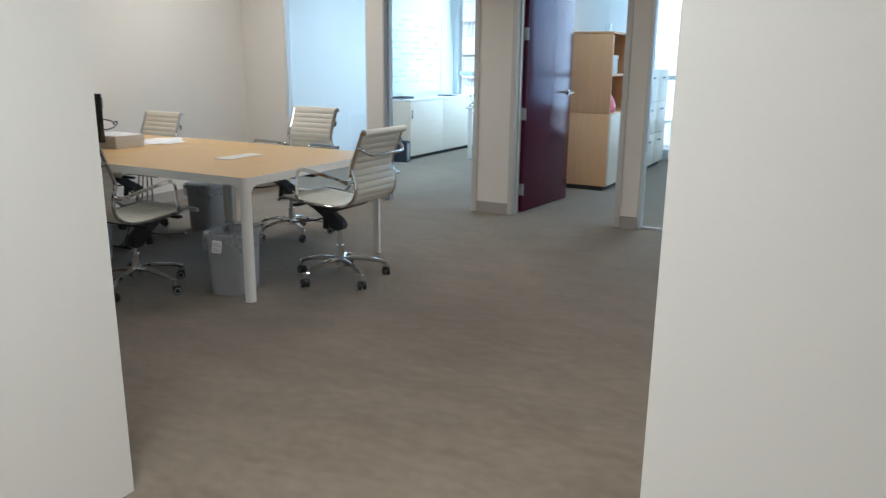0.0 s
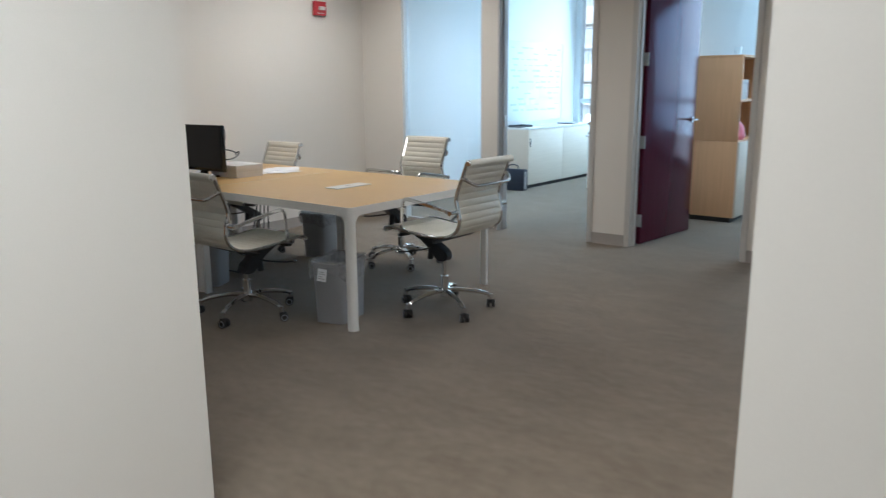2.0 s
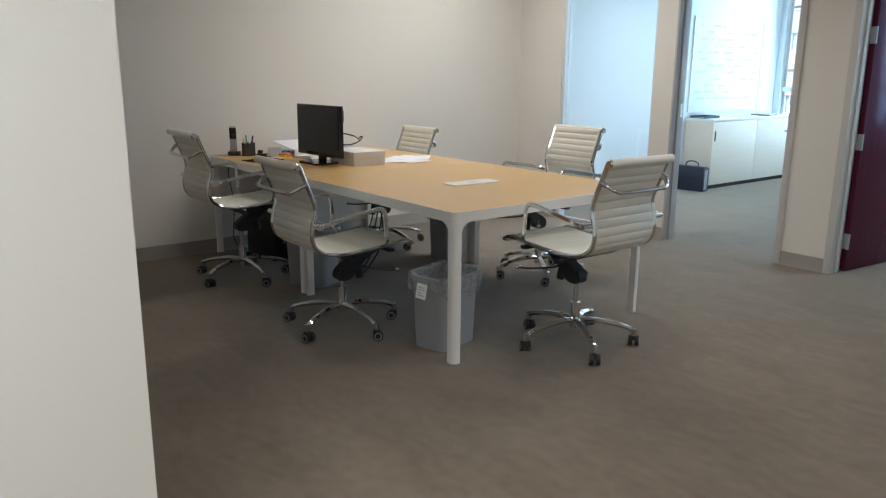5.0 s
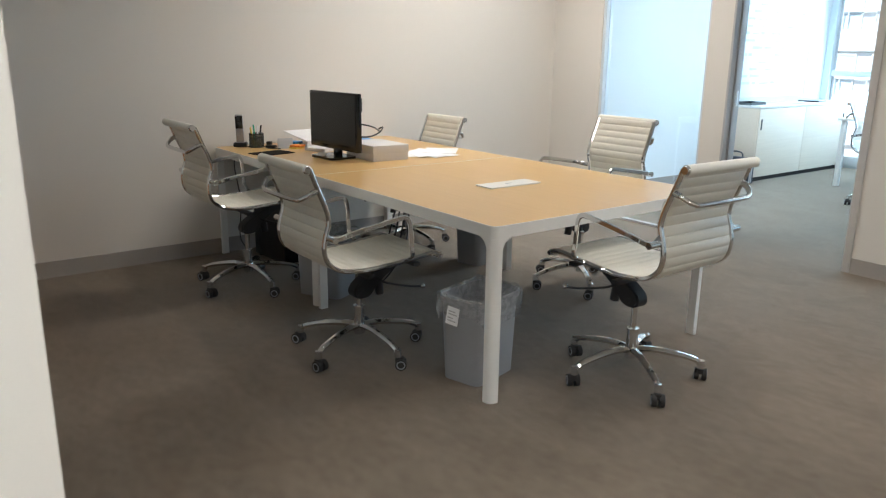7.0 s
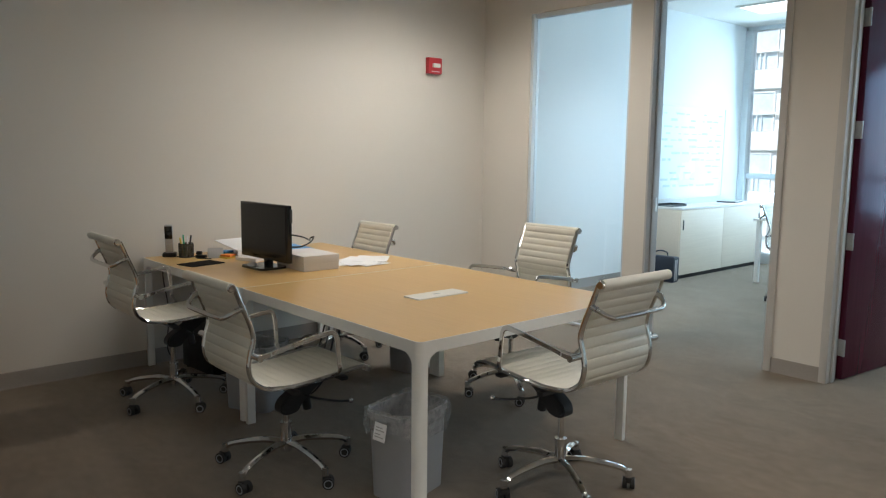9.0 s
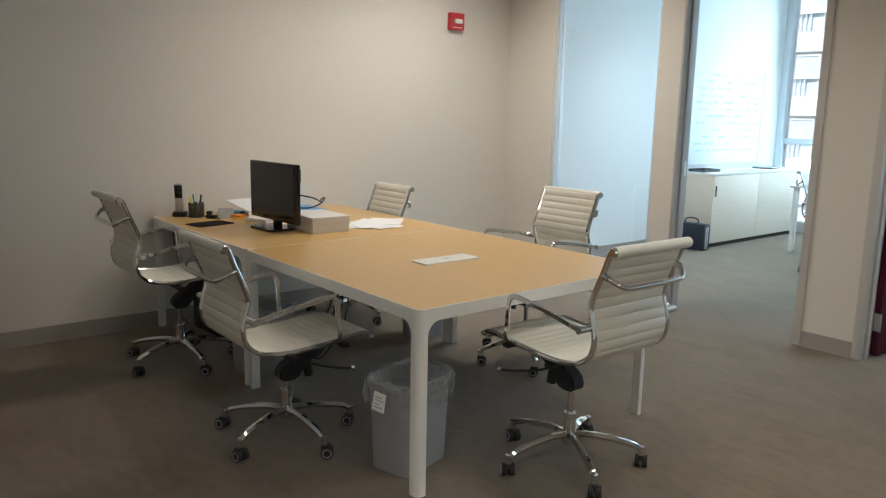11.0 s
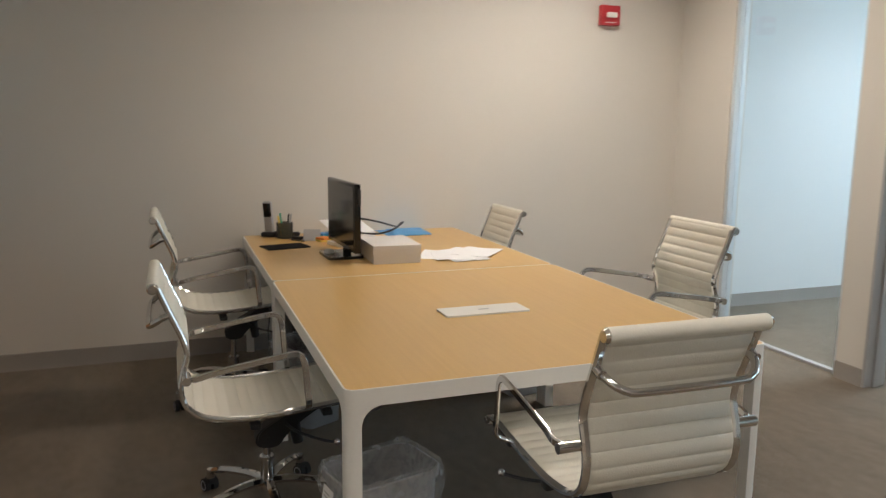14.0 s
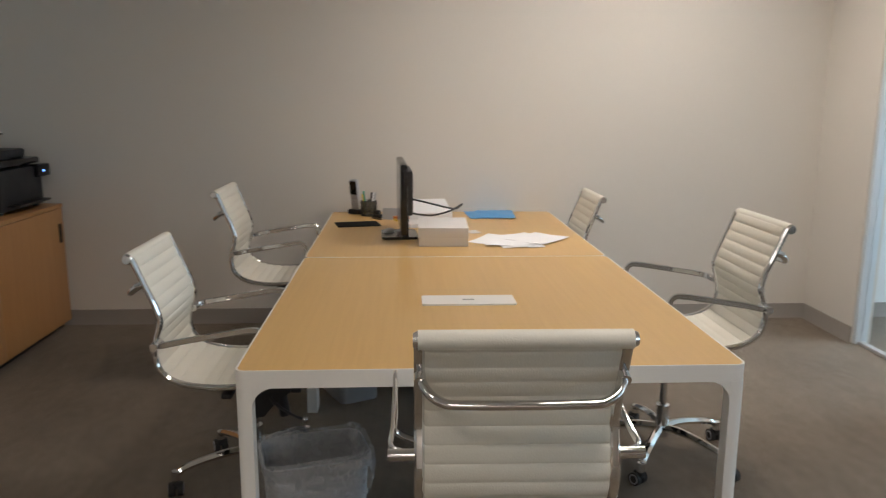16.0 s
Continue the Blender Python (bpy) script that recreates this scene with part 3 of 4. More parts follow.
    bm = cyl(B(), (0, 0, 0.085), (0, 0, 0.215), 0.027, 0.024, 20)
    cyl(bm, (0, 0, 0.213), (0, 0, 0.222), 0.027, n=20)
    part("column", bm, M_CHROME, c)
    # five-star base with casters
    for k in range(5):
        a = radians(spin + 72 * k)
        d = Vector((math.cos(a), math.sin(a), 0))
        pts = smooth_path([d * 0.02 + Vector((0, 0, 0.125)), d * 0.10 + Vector((0, 0, 0.128)), d * 0.21 + Vector((0, 0, 0.112)), d * 0.28 + Vector((0, 0, 0.092)), d * 0.302 + Vector((0, 0, 0.066))], 5)
        bm = sweep(B(), pts, bar(0.034, 0.026, 0.42), taper=lambda u: 1.1 - 0.32 * u)
        cyl(bm, d * 0.302 + Vector((0, 0, 0.058)), d * 0.300 + Vector((0, 0, 0.092)), 0.0165, 0.015, 14)
        leg = part("base_leg", bm, M_CHROME, c)
        bm = B()
        e = d * 0.302
        turn = Matrix.Translation(e) @ Matrix.Rotation(a + 0.9 + k * 1.7, 4, "Z")
        for s in (-1, 1):
            b2 = B()
            cyl(b2, (0.012, s * 0.006, 0.026), (0.012, s * 0.026, 0.026), 0.026, n=18)
            merge(bm, b2, turn)
        b2 = B()
        cyl(b2, (0, 0, 0.045), (0, 0, 0.07), 0.011)
        box(b2, -0.014, -0.014, 0.03, 0.026, 0.014, 0.056, 0.006)
        merge(bm, b2, turn)
        part("caster", bm, M_RUBBER, leg, "black twin-wheel caster")
        for s in (-1, 1):
            bm = sweep(B(), [(0.012 + 0.0175 * math.cos(2 * math.pi * q / 16), s * 0.0265, 0.026 + 0.0175 * math.sin(2 * math.pi * q / 16)) for q in range(17)], bar(0.005, 0.0025), (0, 1, 0))
            bm.transform(turn)
            part("wheel_ring", bm, M_BIN, leg, "grey ring on the wheel")
    return c


office_chair(pose(-2.53, 4.602, 0, 0, 0, 89), -0.02, "cream ribbed office chair at the table's end", 26)
office_chair(pose(-3.48, 3.777, 0, 0, 0, 0), 0.04, "cream ribbed office chair pushed under the table", 4)
office_chair(pose(-4.755, 3.76, 0, 0, 0, 0), -0.019, "cream ribbed office chair before the black case", 3)
office_chair(pose(-3.61, 5.42, 0, 0, 0, 180), -0.031, "cream ribbed office chair near the glass panel", 3)
office_chair(pose(-5.03, 5.10, 0, 0, 0, 180), 0.047, "cream ribbed office chair in the far corner", 40)


# ---- on the walls ----
alarm = thing("fire_alarm", "small red fire alarm strobe with a white lens", "fire alarm", pose(WX, 6.452, 2.20))
part("housing", box(B(), 0, -0.075, -0.068, 0.045, 0.075, 0.068, 0.006), M_RED, alarm)
part("lens", box(B(), 0.044, -0.038, -0.017, 0.066, 0.042, 0.019, 0.008), M_WHITE, alarm, "white strobe lens")
part("label_bar", box(B(), 0.0452, -0.045, -0.052, 0.0464, 0.045, -0.046), M_CARD, alarm)

# ---- on the far table ----
M_SMOKE = translucent("olive_wire_mesh", (0.30, 0.27, 0.18), 0.55)
mon = thing("monitor", "black flat computer monitor switched off on the maple table", "monitor", pose(-4.697, 4.348, TOP, 0, 0, 2.5))
b2 = box(B(), -0.274, -0.022, 0.052, 0.274, 0.012, 0.400, 0.007)
part("casing", b2, M_GLOSSBLACK, mon)
part("screen", box(B(), -0.257, -0.0235, 0.076, 0.257, -0.0215, 0.386), M_SCREEN, mon, "dark glossy screen")
b2 = box(B(), -0.17, 0.010, 0.13, 0.17, 0.045, 0.36, 0.014)
part("rear_shell", b2, M_BLACK, mon)
b2 = box(B(), -0.03, -0.005, 0.012, 0.03, 0.03, 0.12, 0.008)
part("neck", b2, M_GLOSSBLACK, mon)
b2 = B()
round_slab(b2, -0.125, -0.115, 0.125, 0.075, 0, 0.014, 0.03)
part("foot", b2, M_GLOSSBLACK, mon, "flat glossy black foot")
part("port_tab", box(B(), 0.270, -0.004, 0.295, 0.280, 0.012, 0.375, 0.002), M_BLACK, mon)


def cable(label, pts, r=0.0035):
    bm = sweep(B(), smooth_path(pts, 7), circle(r, 7))
    return solid("cable", bm, M_BLACK, label, "cable")


cable("black monitor cable looping behind the screen", [(-4.54, 4.385, 0.958), (-4.51, 4.43, 0.952), (-4.51, 4.50, 0.935), (-4.57, 4.57, 0.91), (-4.64, 4.625, 0.893), (-4.675, 4.65, 0.903), (-4.64, 4.655, 0.915),
                                                          (-4.58, 4.59, 0.89), (-4.55, 4.50, 0.872), (-4.57, 4.42, 0.875), (-4.60, 4.385, 0.88)], 0.005)
for i in range(4):
    x = -4.33 + 0.045 * i
    cable("black cable hanging under the tables", [(x, 4.55, 0.685), (x - 0.01, 4.56, 0.5), (x - 0.03 + 0.02 * i, 4.5, 0.25), (x - 0.08, 4.42, 0.03), (x - 0.2, 4.40, 0.006)], 0.005)
cable("black phone cable lying on the tabletop", [(-5.45, 4.08, TOP + 0.004), (-5.40, 4.18, TOP + 0.004), (-5.30, 4.16, TOP + 0.004), (-5.22, 4.22, TOP + 0.004)], 0.003)
cable("black power cable trailing down behind the table", [(-5.56, 4.05, 0.73), (-5.575, 4.03, 0.6), (-5.57, 4.06, 0.35), (-5.54, 4.03, 0.1), (-5.42, 4.05, 0.02)], 0.004)

carton = thing("box", "closed greyish white cardboard box on the table beside the monitor", "box", pose(-4.55, 4.552, TOP, 0, 0, -1.5))
part("body", box(B(), -0.169, -0.122, 0, 0.169, 0.122, 0.082, 0.002), M_CARD, carton)
part("lid", box(B(), -0.172, -0.125, 0.045, 0.172, 0.125, 0.094, 0.003), M_CARD, carton, "lift-off cardboard lid")


def sheet(name, label, x, y, z, rz, w=0.216, h=0.279, mat=None, sag=0.004, cat="paper"):
    bm = B()
    n = 6
    grid = [[bm.verts.new((-w / 2 + w * i / n, -h / 2 + h * j / n, sag * (0.4 + 0.6 * math.sin(i * 1.3 + rz) * math.cos(j * 1.1 + x * 9)))) for j in range(n + 1)] for i in range(n + 1)]
    lo = [[bm.verts.new(v.co - Vector((0, 0, 0.0012))) for v in row] for row in grid]
    for i in range(n):
        for j in range(n):
            bm.faces.new((grid[i][j], grid[i + 1][j], grid[i + 1][j + 1], grid[i][j + 1]))
            bm.faces.new((lo[i][j + 1], lo[i + 1][j + 1], lo[i + 1][j], lo[i][j]))
    for i in range(n):
        for a, b, c, d in ((grid[i][0], grid[i + 1][0], lo[i + 1][0], lo[i][0]), (grid[i + 1][n], grid[i][n], lo[i][n], lo[i + 1][n]),
                           (grid[0][i + 1], grid[0][i], lo[0][i], lo[0][i + 1]), (grid[n][i], grid[n][i + 1], lo[n][i + 1], lo[n][i])):
            bm.faces.new((a, b, c, d))
    return solid(name, bm, mat or M_PAPER, label, cat, "", pose(x, y, z, 0, 0, rz))


for i, (x, y, rz) in enumerate(((-4.56, 4.84, 62), (-4.47, 4.93, 96), (-4.57, 4.99, 122), (-4.50, 4.89, 78), (-4.55, 5.05, 48))):
    sheet("paper", "loose white paper sheet in a fanned pile", x, y, TOP + 0.002 + 0.0016 * i, rz, sag=0.003)
solid("desk_card", box(B(), -0.045, -0.03, 0, 0.045, 0.03, 0.002, 0.0005), M_CARD, "small beige card lying beside the box", "card", "", pose(-4.80, 4.735, TOP, 0, 0, 12))
fold = thing("ring_binder", "white ring binder lying half open by the wall", "binder", pose(-5.33, 4.50, TOP, 0, 0, 96))
part("lower_cover", box(B(), -0.13, -0.15, 0, 0.13, 0.15, 0.004, 0.001), M_PAPER, fold)
b2 = box(B(), -0.13, 0, 0, 0.13, 0.30, 0.004, 0.001)
b2.transform(pose(0, -0.15, 0.046, 9, 0, 0))
part("upper_cover", b2, M_PAPER, fold)
part("spine", box(B(), -0.13, -0.154, 0, 0.13, -0.150, 0.048, 0.001), M_PAPER, fold)
part("pages", box(B(), -0.11, -0.14, 0.004, 0.11, 0.13, 0.022, 0.001), M_PAPER, fold)
note = thing("notebook", "small grey and white notebook lying by the monitor", "notebook", pose(-5.03, 4.42, TOP, 0, 0, 20))
part("cover", box(B(), -0.09, -0.065, 0, 0.09, 0.065, 0.004, 0.001), M_CARD, note)
part("pages", box(B(), -0.087, -0.062, 0.004, 0.087, 0.062, 0.018, 0.001), M_PAPER, note)
part("upper_cover", box(B(), -0.09, -0.065, 0.018, 0.09, 0.065, 0.021, 0.001), M_CARD, note)
sheet("folder", "bright blue folder lying open near the wall", -5.43, 4.93, TOP + 0.004, 86, 0.24, 0.32, M_BLUE, 0.006, "folder")
sheet("folder", "bright blue folder under another folder", -5.42, 4.86, TOP + 0.002, 94, 0.22, 0.30, M_BLUE, 0.002, "folder")
pad = solid("mouse_pad", round_slab(B(), -0.085, -0.125, 0.085, 0.125, 0, 0.004, 0.012), M_PAD, "flat black mouse pad on the maple table", "mouse pad", "", pose(-5.07, 4.085, TOP, 0, 0, 12))
ms = ball(B(), (0, 0, 0.0), 0.03, 1, 1.75, 0.62)
bmesh.ops.bisect_plane(ms, geom=ms.verts[:] + ms.edges[:] + ms.faces[:], plane_co=(0, 0, 0.0), plane_no=(0, 0, 1), clear_inner=True)
solid("mouse", ms, M_SILVER, "small silver computer mouse before the monitor", "mouse", "", pose(-4.74, 4.272, TOP + 0.015, 0, 0, 75))

phone = thing("cordless_phone", "silver and black cordless phone standing in its cradle", "phone", pose(-5.50, 4.055, TOP, 0, 0, 60))
part("cradle", box(B(), -0.045, -0.04, 0, 0.045, 0.045, 0.03, 0.01), M_BLACK, phone)
hs = box(B(), -0.026, -0.014, 0.012, 0.026, 0.018, 0.222, 0.009)
hs.transform(pose(0, 0, 0, 8, 0, 0))
handset = part("handset", hs, M_LIGHTSILVER, phone, "silver handset with dark face")
fp = box(B(), -0.0245, -0.0165, 0.128, 0.0245, -0.012, 0.214, 0.003)
fp.transform(pose(0, 0, 0, 8, 0, 0))
part("display", fp, M_GLOSSBLACK, handset)
kb = B()
for r in range(4):
    for k in range(3):
        box(kb, -0.017 + 0.0125 * k, -0.0165, 0.045 + 0.014 * r, -0.008 + 0.0125 * k, -0.0135, 0.053 + 0.014 * r)
kb.transform(pose(0, 0, 0, 8, 0, 0))
part("keypad", kb, M_SILVER, handset)

cup = thing("pen_cup", "dark mesh pen cup full of pens on the table", "pen cup", pose(-5.42, 4.135, TOP))
wall = B()
NSEG = 24
for z in (0.0, 0.03, 0.06, 0.09):
    pts = [(0.048 * math.cos(2 * math.pi * i / NSEG), 0.048 * math.sin(2 * math.pi * i / NSEG), z + 0.003) for i in range(NSEG + 1)]
    sweep(wall, pts, circle(0.0022, 5))
for i in range(NSEG):
    a = 2 * math.pi * i / NSEG
    cyl(wall, (0.048 * math.cos(a), 0.048 * math.sin(a), 0), (0.048 * math.cos(a), 0.048 * math.sin(a), 0.095), 0.0016, n=4)
cyl(wall, (0, 0, 0), (0, 0, 0.003), 0.048, n=24)
part("basket", wall, M_BLACK, cup)
bm = B()
rr = [[bm.verts.new((r * math.cos(2 * math.pi * i / 24), r * math.sin(2 * math.pi * i / 24), z)) for i in range(24)] for r, z in ((0.0462, 0.002), (0.0462, 0.092), (0.0452, 0.092), (0.0452, 0.003))]
for a, b in zip(rr, rr[1:]):
    for i in range(24):
        bm.faces.new((a[i], a[(i + 1) % 24], b[(i + 1) % 24], b[i]))
part("mesh_wall", bm, M_SMOKE, cup)
for i, (dx, dy, h, mt) in enumerate(((0.02, 0.01, 0.15, M_BLACK), (-0.02, 0.015, 0.14, M_PAPER), (0.0, -0.02, 0.135, M_YELLOW), (0.015, -0.015, 0.155, M_GREEN), (-0.015, -0.01, 0.12, M_CARD), (-0.005, 0.022, 0.145, M_SILVER))):
    part("pen", cyl(B(), (dx * 0.8, dy * 0.8, 0.004), (dx * 2.0, dy * 2.0, h), 0.0055, n=8), mt, cup)
solid("tape_dispenser", box(box(B(), -0.035, -0.02, 0, 0.035, 0.02, 0.02, 0.006), -0.03, -0.016, 0.02, 0.005, 0.016, 0.045, 0.008), M_BLACK, "small black tape dispenser beside the pen cup", "tape dispenser", "", pose(-5.33, 4.20, TOP, 0, 0, 40))
gcard = B()
for s in (-1, 1):
    b2 = box(B(), -0.05, -0.0008, 0, 0.05, 0.0008, 0.07)
    merge(gcard, b2, pose(0, s * 0.024, 0, s * 19, 0, 0))
solid("desk_card", gcard, M_SILVER, "small grey folded card standing on the table", "card", "", pose(-5.27, 4.275, TOP, 0, 0, 75))
for nm, x, y, z, rz, mt, lab in (("sticky_notes", -5.22, 4.335, 0.0, 15, M_YELLOW, "block of yellow sticky notes"), ("sticky_notes", -5.215, 4.34, 0.0125, 32, M_ORANGE, "block of orange sticky notes on a yellow one"),
                                 ("sticky_notes", -5.30, 4.365, 0.0, 40, M_GREEN, "green block of sticky notes"), ("sticky_notes", -5.30, 4.36, 0.0265, 20, M_BLUE, "blue block of sticky notes")):
    h = 0.026 if mt is M_GREEN else 0.012
    solid(nm, box(B(), -0.038, -0.038, 0, 0.038, 0.038, h, 0.001), mt, lab + " on the table", "sticky notes", "", pose(x, y, TOP + z, 0, 0, rz))


# ---- under the tables ----
def ring(bm, w, d, z, r, n=4):
    pts = []
    for cx, cy, a0 in ((w / 2 - r, d / 2 - r, 0), (-w / 2 + r, d / 2 - r, 90), (-w / 2 + r, -d / 2 + r, 180), (w / 2 - r, -d / 2 + r, 270)):
        for i in range(n + 1):
            a = radians(a0 + 90 * i / n)
            pts.append(bm.verts.new((cx + r * math.cos(a), cy + r * math.sin(a), z)))
    return pts


def skin(bm, rings):
    for a, b in zip(rings, rings[1:]):
        for i in range(len(a)):
            j = (i + 1) % len(a)
            bm.faces.new((a[i], a[j], b[j], b[i]))


def waste_bin(m, label, seed, tag=False):
    c = thing("waste_bin", label, "waste bin", m, "bins under the tables")
    bm = B()
    outer = [ring(bm, 0.196, 0.276, 0.0, 0.035), ring(bm, 0.200, 0.280, 0.01, 0.04), ring(bm, 0.222, 0.312, 0.345, 0.05), ring(bm, 0.224, 0.314, 0.35, 0.05), ring(bm, 0.24, 0.33, 0.352, 0.055),
             ring(bm, 0.242, 0.332, 0.378, 0.055), ring(bm, 0.23, 0.32, 0.380, 0.05), ring(bm, 0.216, 0.306, 0.35, 0.048), ring(bm, 0.190, 0.270, 0.012, 0.035)]
    bm.faces.new(outer[0][::-1])
    skin(bm, outer)
    bm.faces.new(outer[-1])
    part("tub", bm, M_BIN, c, "grey tapered plastic tub")
    # liner folded over the rim, with a ragged skirt
    bm = B()
    rnd = random.Random(seed)
    spec = [(0.160, 0.240, 0.05), (0.190, 0.280, 0.22), (0.215, 0.305, 0.372), (0.232, 0.322, 0.394), (0.252, 0.342, 0.390), (0.258, 0.348, 0.34), (0.246, 0.336, 0.285)]
    rings = []
    for k, (w, d, z) in enumerate(spec):
        r = ring(bm, w, d, z, 0.05, 9)
        for i, v in enumerate(r):
            ph = i * 0.9 + seed
            amp = 0.003 + 0.002 * (k > 3)
            o = Vector((v.co.x, v.co.y, 0)).normalized()
            v.co += o * (amp * math.sin(ph * 1.7 + k) + rnd.uniform(-0.003, 0.003))
            v.co.z += (0.007 if k < 6 else 0.022) * math.sin(ph * 0.37 + 0.6 * k) * (k != 3) + rnd.uniform(-0.004, 0.004)
        rings.append(r)
    skin(bm, rings)
    part("liner", bm, M_LINER, c, "clear plastic liner folded over the rim")
    if tag:
        lean = pose(-0.012, -0.182, 0.312, -7, 5, 0)
        b2 = box(B(), -0.031, -0.0008, -0.038, 0.031, 0.0008, 0.038)
        b2.transform(lean)
        slip = part("paper_tag", b2, M_PAPER, c, "crumpled white paper tag")
        for q, x1 in ((-0.024, 0.020), (-0.012, 0.004), (0.004, 0.022), (0.016, 0.012)):
            b2 = box(B(), -0.023, -0.0014, q, x1, 0.0, q + 0.005)
            b2.transform(lean)
            part("print_bar", b2, M_JAMB, slip, "grey printed line")
    return c


waste_bin(pose(-2.94, 4.068, 0, 0, 0, 15), "grey plastic waste bin with clear liner and paper tag", 1, True)
waste_bin(pose(-4.385, 5.27, 0, 0, 0, 12), "grey plastic waste bin with a loose clear liner", 5)
waste_bin(pose(-4.345, 4.075, 0, 0, 0, -63), "grey plastic waste bin behind the middle table leg", 9)

tower = thing("computer_tower", "black computer tower standing on the carpet under the table", "computer", pose(-5.20, 4.20, 0, 0, 0, 4))
part("case", box(B(), -0.20, -0.11, 0.012, 0.20, 0.11, 0.40, 0.008), M_BLACK, tower)
part("front_panel", box(B(), 0.20, -0.105, 0.016, 0.215, 0.105, 0.396, 0.006), M_GLOSSBLACK, tower)
for sx in (-0.16, 0.16):
    for sy in (-0.085, 0.085):
        part("foot", cyl(B(), (sx, sy, 0), (sx, sy, 0.013), 0.015), M_RUBBER, tower)

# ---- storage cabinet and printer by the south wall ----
cab = thing("storage_cabinet", "low maple storage cabinet with sliding doors, its colour darkened for dim light", "cabinet", pose(-5.565, SOUTH + 0.003, 0))
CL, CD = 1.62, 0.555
part("body", box(B(), 0, 0, 0.04, CL, CD - 0.022, 0.775, 0.002), M_SHADEMAPLE_STAIN, cab)
part("top", box(B(), -0.004, 0, 0.776, CL + 0.004, CD, 0.80, 0.003), M_SHADEMAPLE_STAIN, cab)
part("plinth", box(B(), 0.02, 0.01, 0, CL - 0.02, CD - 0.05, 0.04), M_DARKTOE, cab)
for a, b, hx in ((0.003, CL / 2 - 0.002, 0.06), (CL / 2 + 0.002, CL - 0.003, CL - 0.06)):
    d = part("door", box(B(), a, CD - 0.021, 0.045, b, CD - 0.003, 0.772, 0.002), M_SHADEMAPLE_STAIN, cab)
    part("handle", box(B(), hx - 0.012, CD - 0.0035, 0.56, hx + 0.012, CD + 0.008, 0.68, 0.004), M_BLACK, d, "dark recessed pull")

pr = thing("printer", "large black office printer on the maple cabinet", "printer", pose(-5.52, 1.735, 0.80))
part("body", box(B(), 0.0, 0.0, 0.012, 0.50, 0.38, 0.25, 0.018), M_BLACK, pr)
part("scanner_lid", box(B(), -0.005, -0.005, 0.262, 0.505, 0.37, 0.30, 0.012), M_GLOSSBLACK, pr)
part("document_feeder", box(B(), 0.06, 0.02, 0.30, 0.48, 0.32, 0.355, 0.015), M_BLACK, pr)
ft = box(B(), 0.12, -0.02, 0.0, 0.40, 0.24, 0.008, 0.003)
ft.transform(pose(0, 0, 0.38, 14, 0, 0))
part("feeder_tray", ft, M_BLACK, pr)
part("output_tray", box(B(), 0.06, 0.36, 0.04, 0.44, 0.45, 0.052, 0.004), M_BLACK, pr)
part("control_panel", box(B(), -0.05, 0.30, 0.18, 0.10, 0.41, 0.255, 0.01), M_GLOSSBLACK, pr)
part("indicator", box(B(), 0.03, 0.4105, 0.21, 0.05, 0.412, 0.222), M_BLUELED, pr, "small blue light")
for sx in (0.04, 0.46):
    for sy in (0.04, 0.34):
        part("foot", cyl(B(), (sx, sy, 0), (sx, sy, 0.014), 0.018), M_RUBBER, pr)

# ---- open door of the second office ----
LEAF = 0.955
door = thing("door_1", "dark mahogany-stained door standing open with a lever handle", "door", pose(-2.345, 7.235, 0, 0, 0, 84.0), "", "structure")
part("leaf", box(B(), 0.004, 0.0, 0.008, LEAF, 0.044, HEAD - 0.006, 0.002), M_DOOR, door, "glossy dark red-brown veneer leaf")
for z in (0.22, 0.92, 1.63, 2.32):
    hg = part("hinge", box(B(), -0.004, 0.004, z - 0.055, 0.0045, 0.042, z + 0.055, 0.001), M_SILVER, door, "satin steel hinge")
    part("knuckle", cyl(B(), (-0.006, -0.005, z - 0.055), (-0.006, -0.005, z + 0.055), 0.008), M_SILVER, hg)
for s, y in ((-1, 0.0), (1, 0.044)):
    lv = part("rose", cyl(B(), (LEAF - 0.065, y - s * 0.001, 1.09), (LEAF - 0.065, y + s * 0.012, 1.09), 0.027, n=20), M_CHROME, door)
    bm = sweep(B(), smooth_path([(LEAF - 0.065, y + s * 0.01, 1.09), (LEAF - 0.065, y + s * 0.05, 1.09), (LEAF - 0.085, y + s * 0.062, 1.09), (LEAF - 0.185, y + s * 0.06, 1.087)], 5), circle(0.0095, 9), taper=lambda u: 1.05 - 0.25 * u)
    part("lever", bm, M_CHROME, lv, "chrome lever handle")
part("latch_plate", box(B(), LEAF - 0.001, 0.010, 1.02, LEAF + 0.002, 0.034, 1.16), M_CHROME, door)

# ---- second office: bookcase and drawers ----
bk = thing("bookcase", "maple bookcase with open shelves above a pale cupboard", "bookcase", pose(-2.528, 8.83, 0))
BW, BD, BH = 0.525, 0.92, 1.705
for y in (0, BD - 0.02):
    for z0, z1 in ((0.05, 0.837), (0.841, BH - 0.022)):
        part("side_panel", box(B(), 0, y, z0, BW - 0.02, y + 0.02, z1, 0.001), M_CAB, bk)
part("back_panel", box(B(), 0.0, 0.0205, 0.05, 0.012, BD - 0.0205, BH - 0.022), M_CAB, bk)
part("top_panel", box(B(), -0.001, -0.002, BH - 0.0215, BW - 0.018, BD + 0.002, BH, 0.002), M_CAB, bk)
for z in (0.055, 0.83, 1.24):
    part("shelf", box(B(), 0.0125, 0.0205, z, BW - 0.025, BD - 0.0205, z + 0.022, 0.001), M_CAB, bk)
part("plinth", box(B(), 0.01, 0.01, 0, BW - 0.05, BD - 0.01, 0.05), M_DARKTOE, bk)
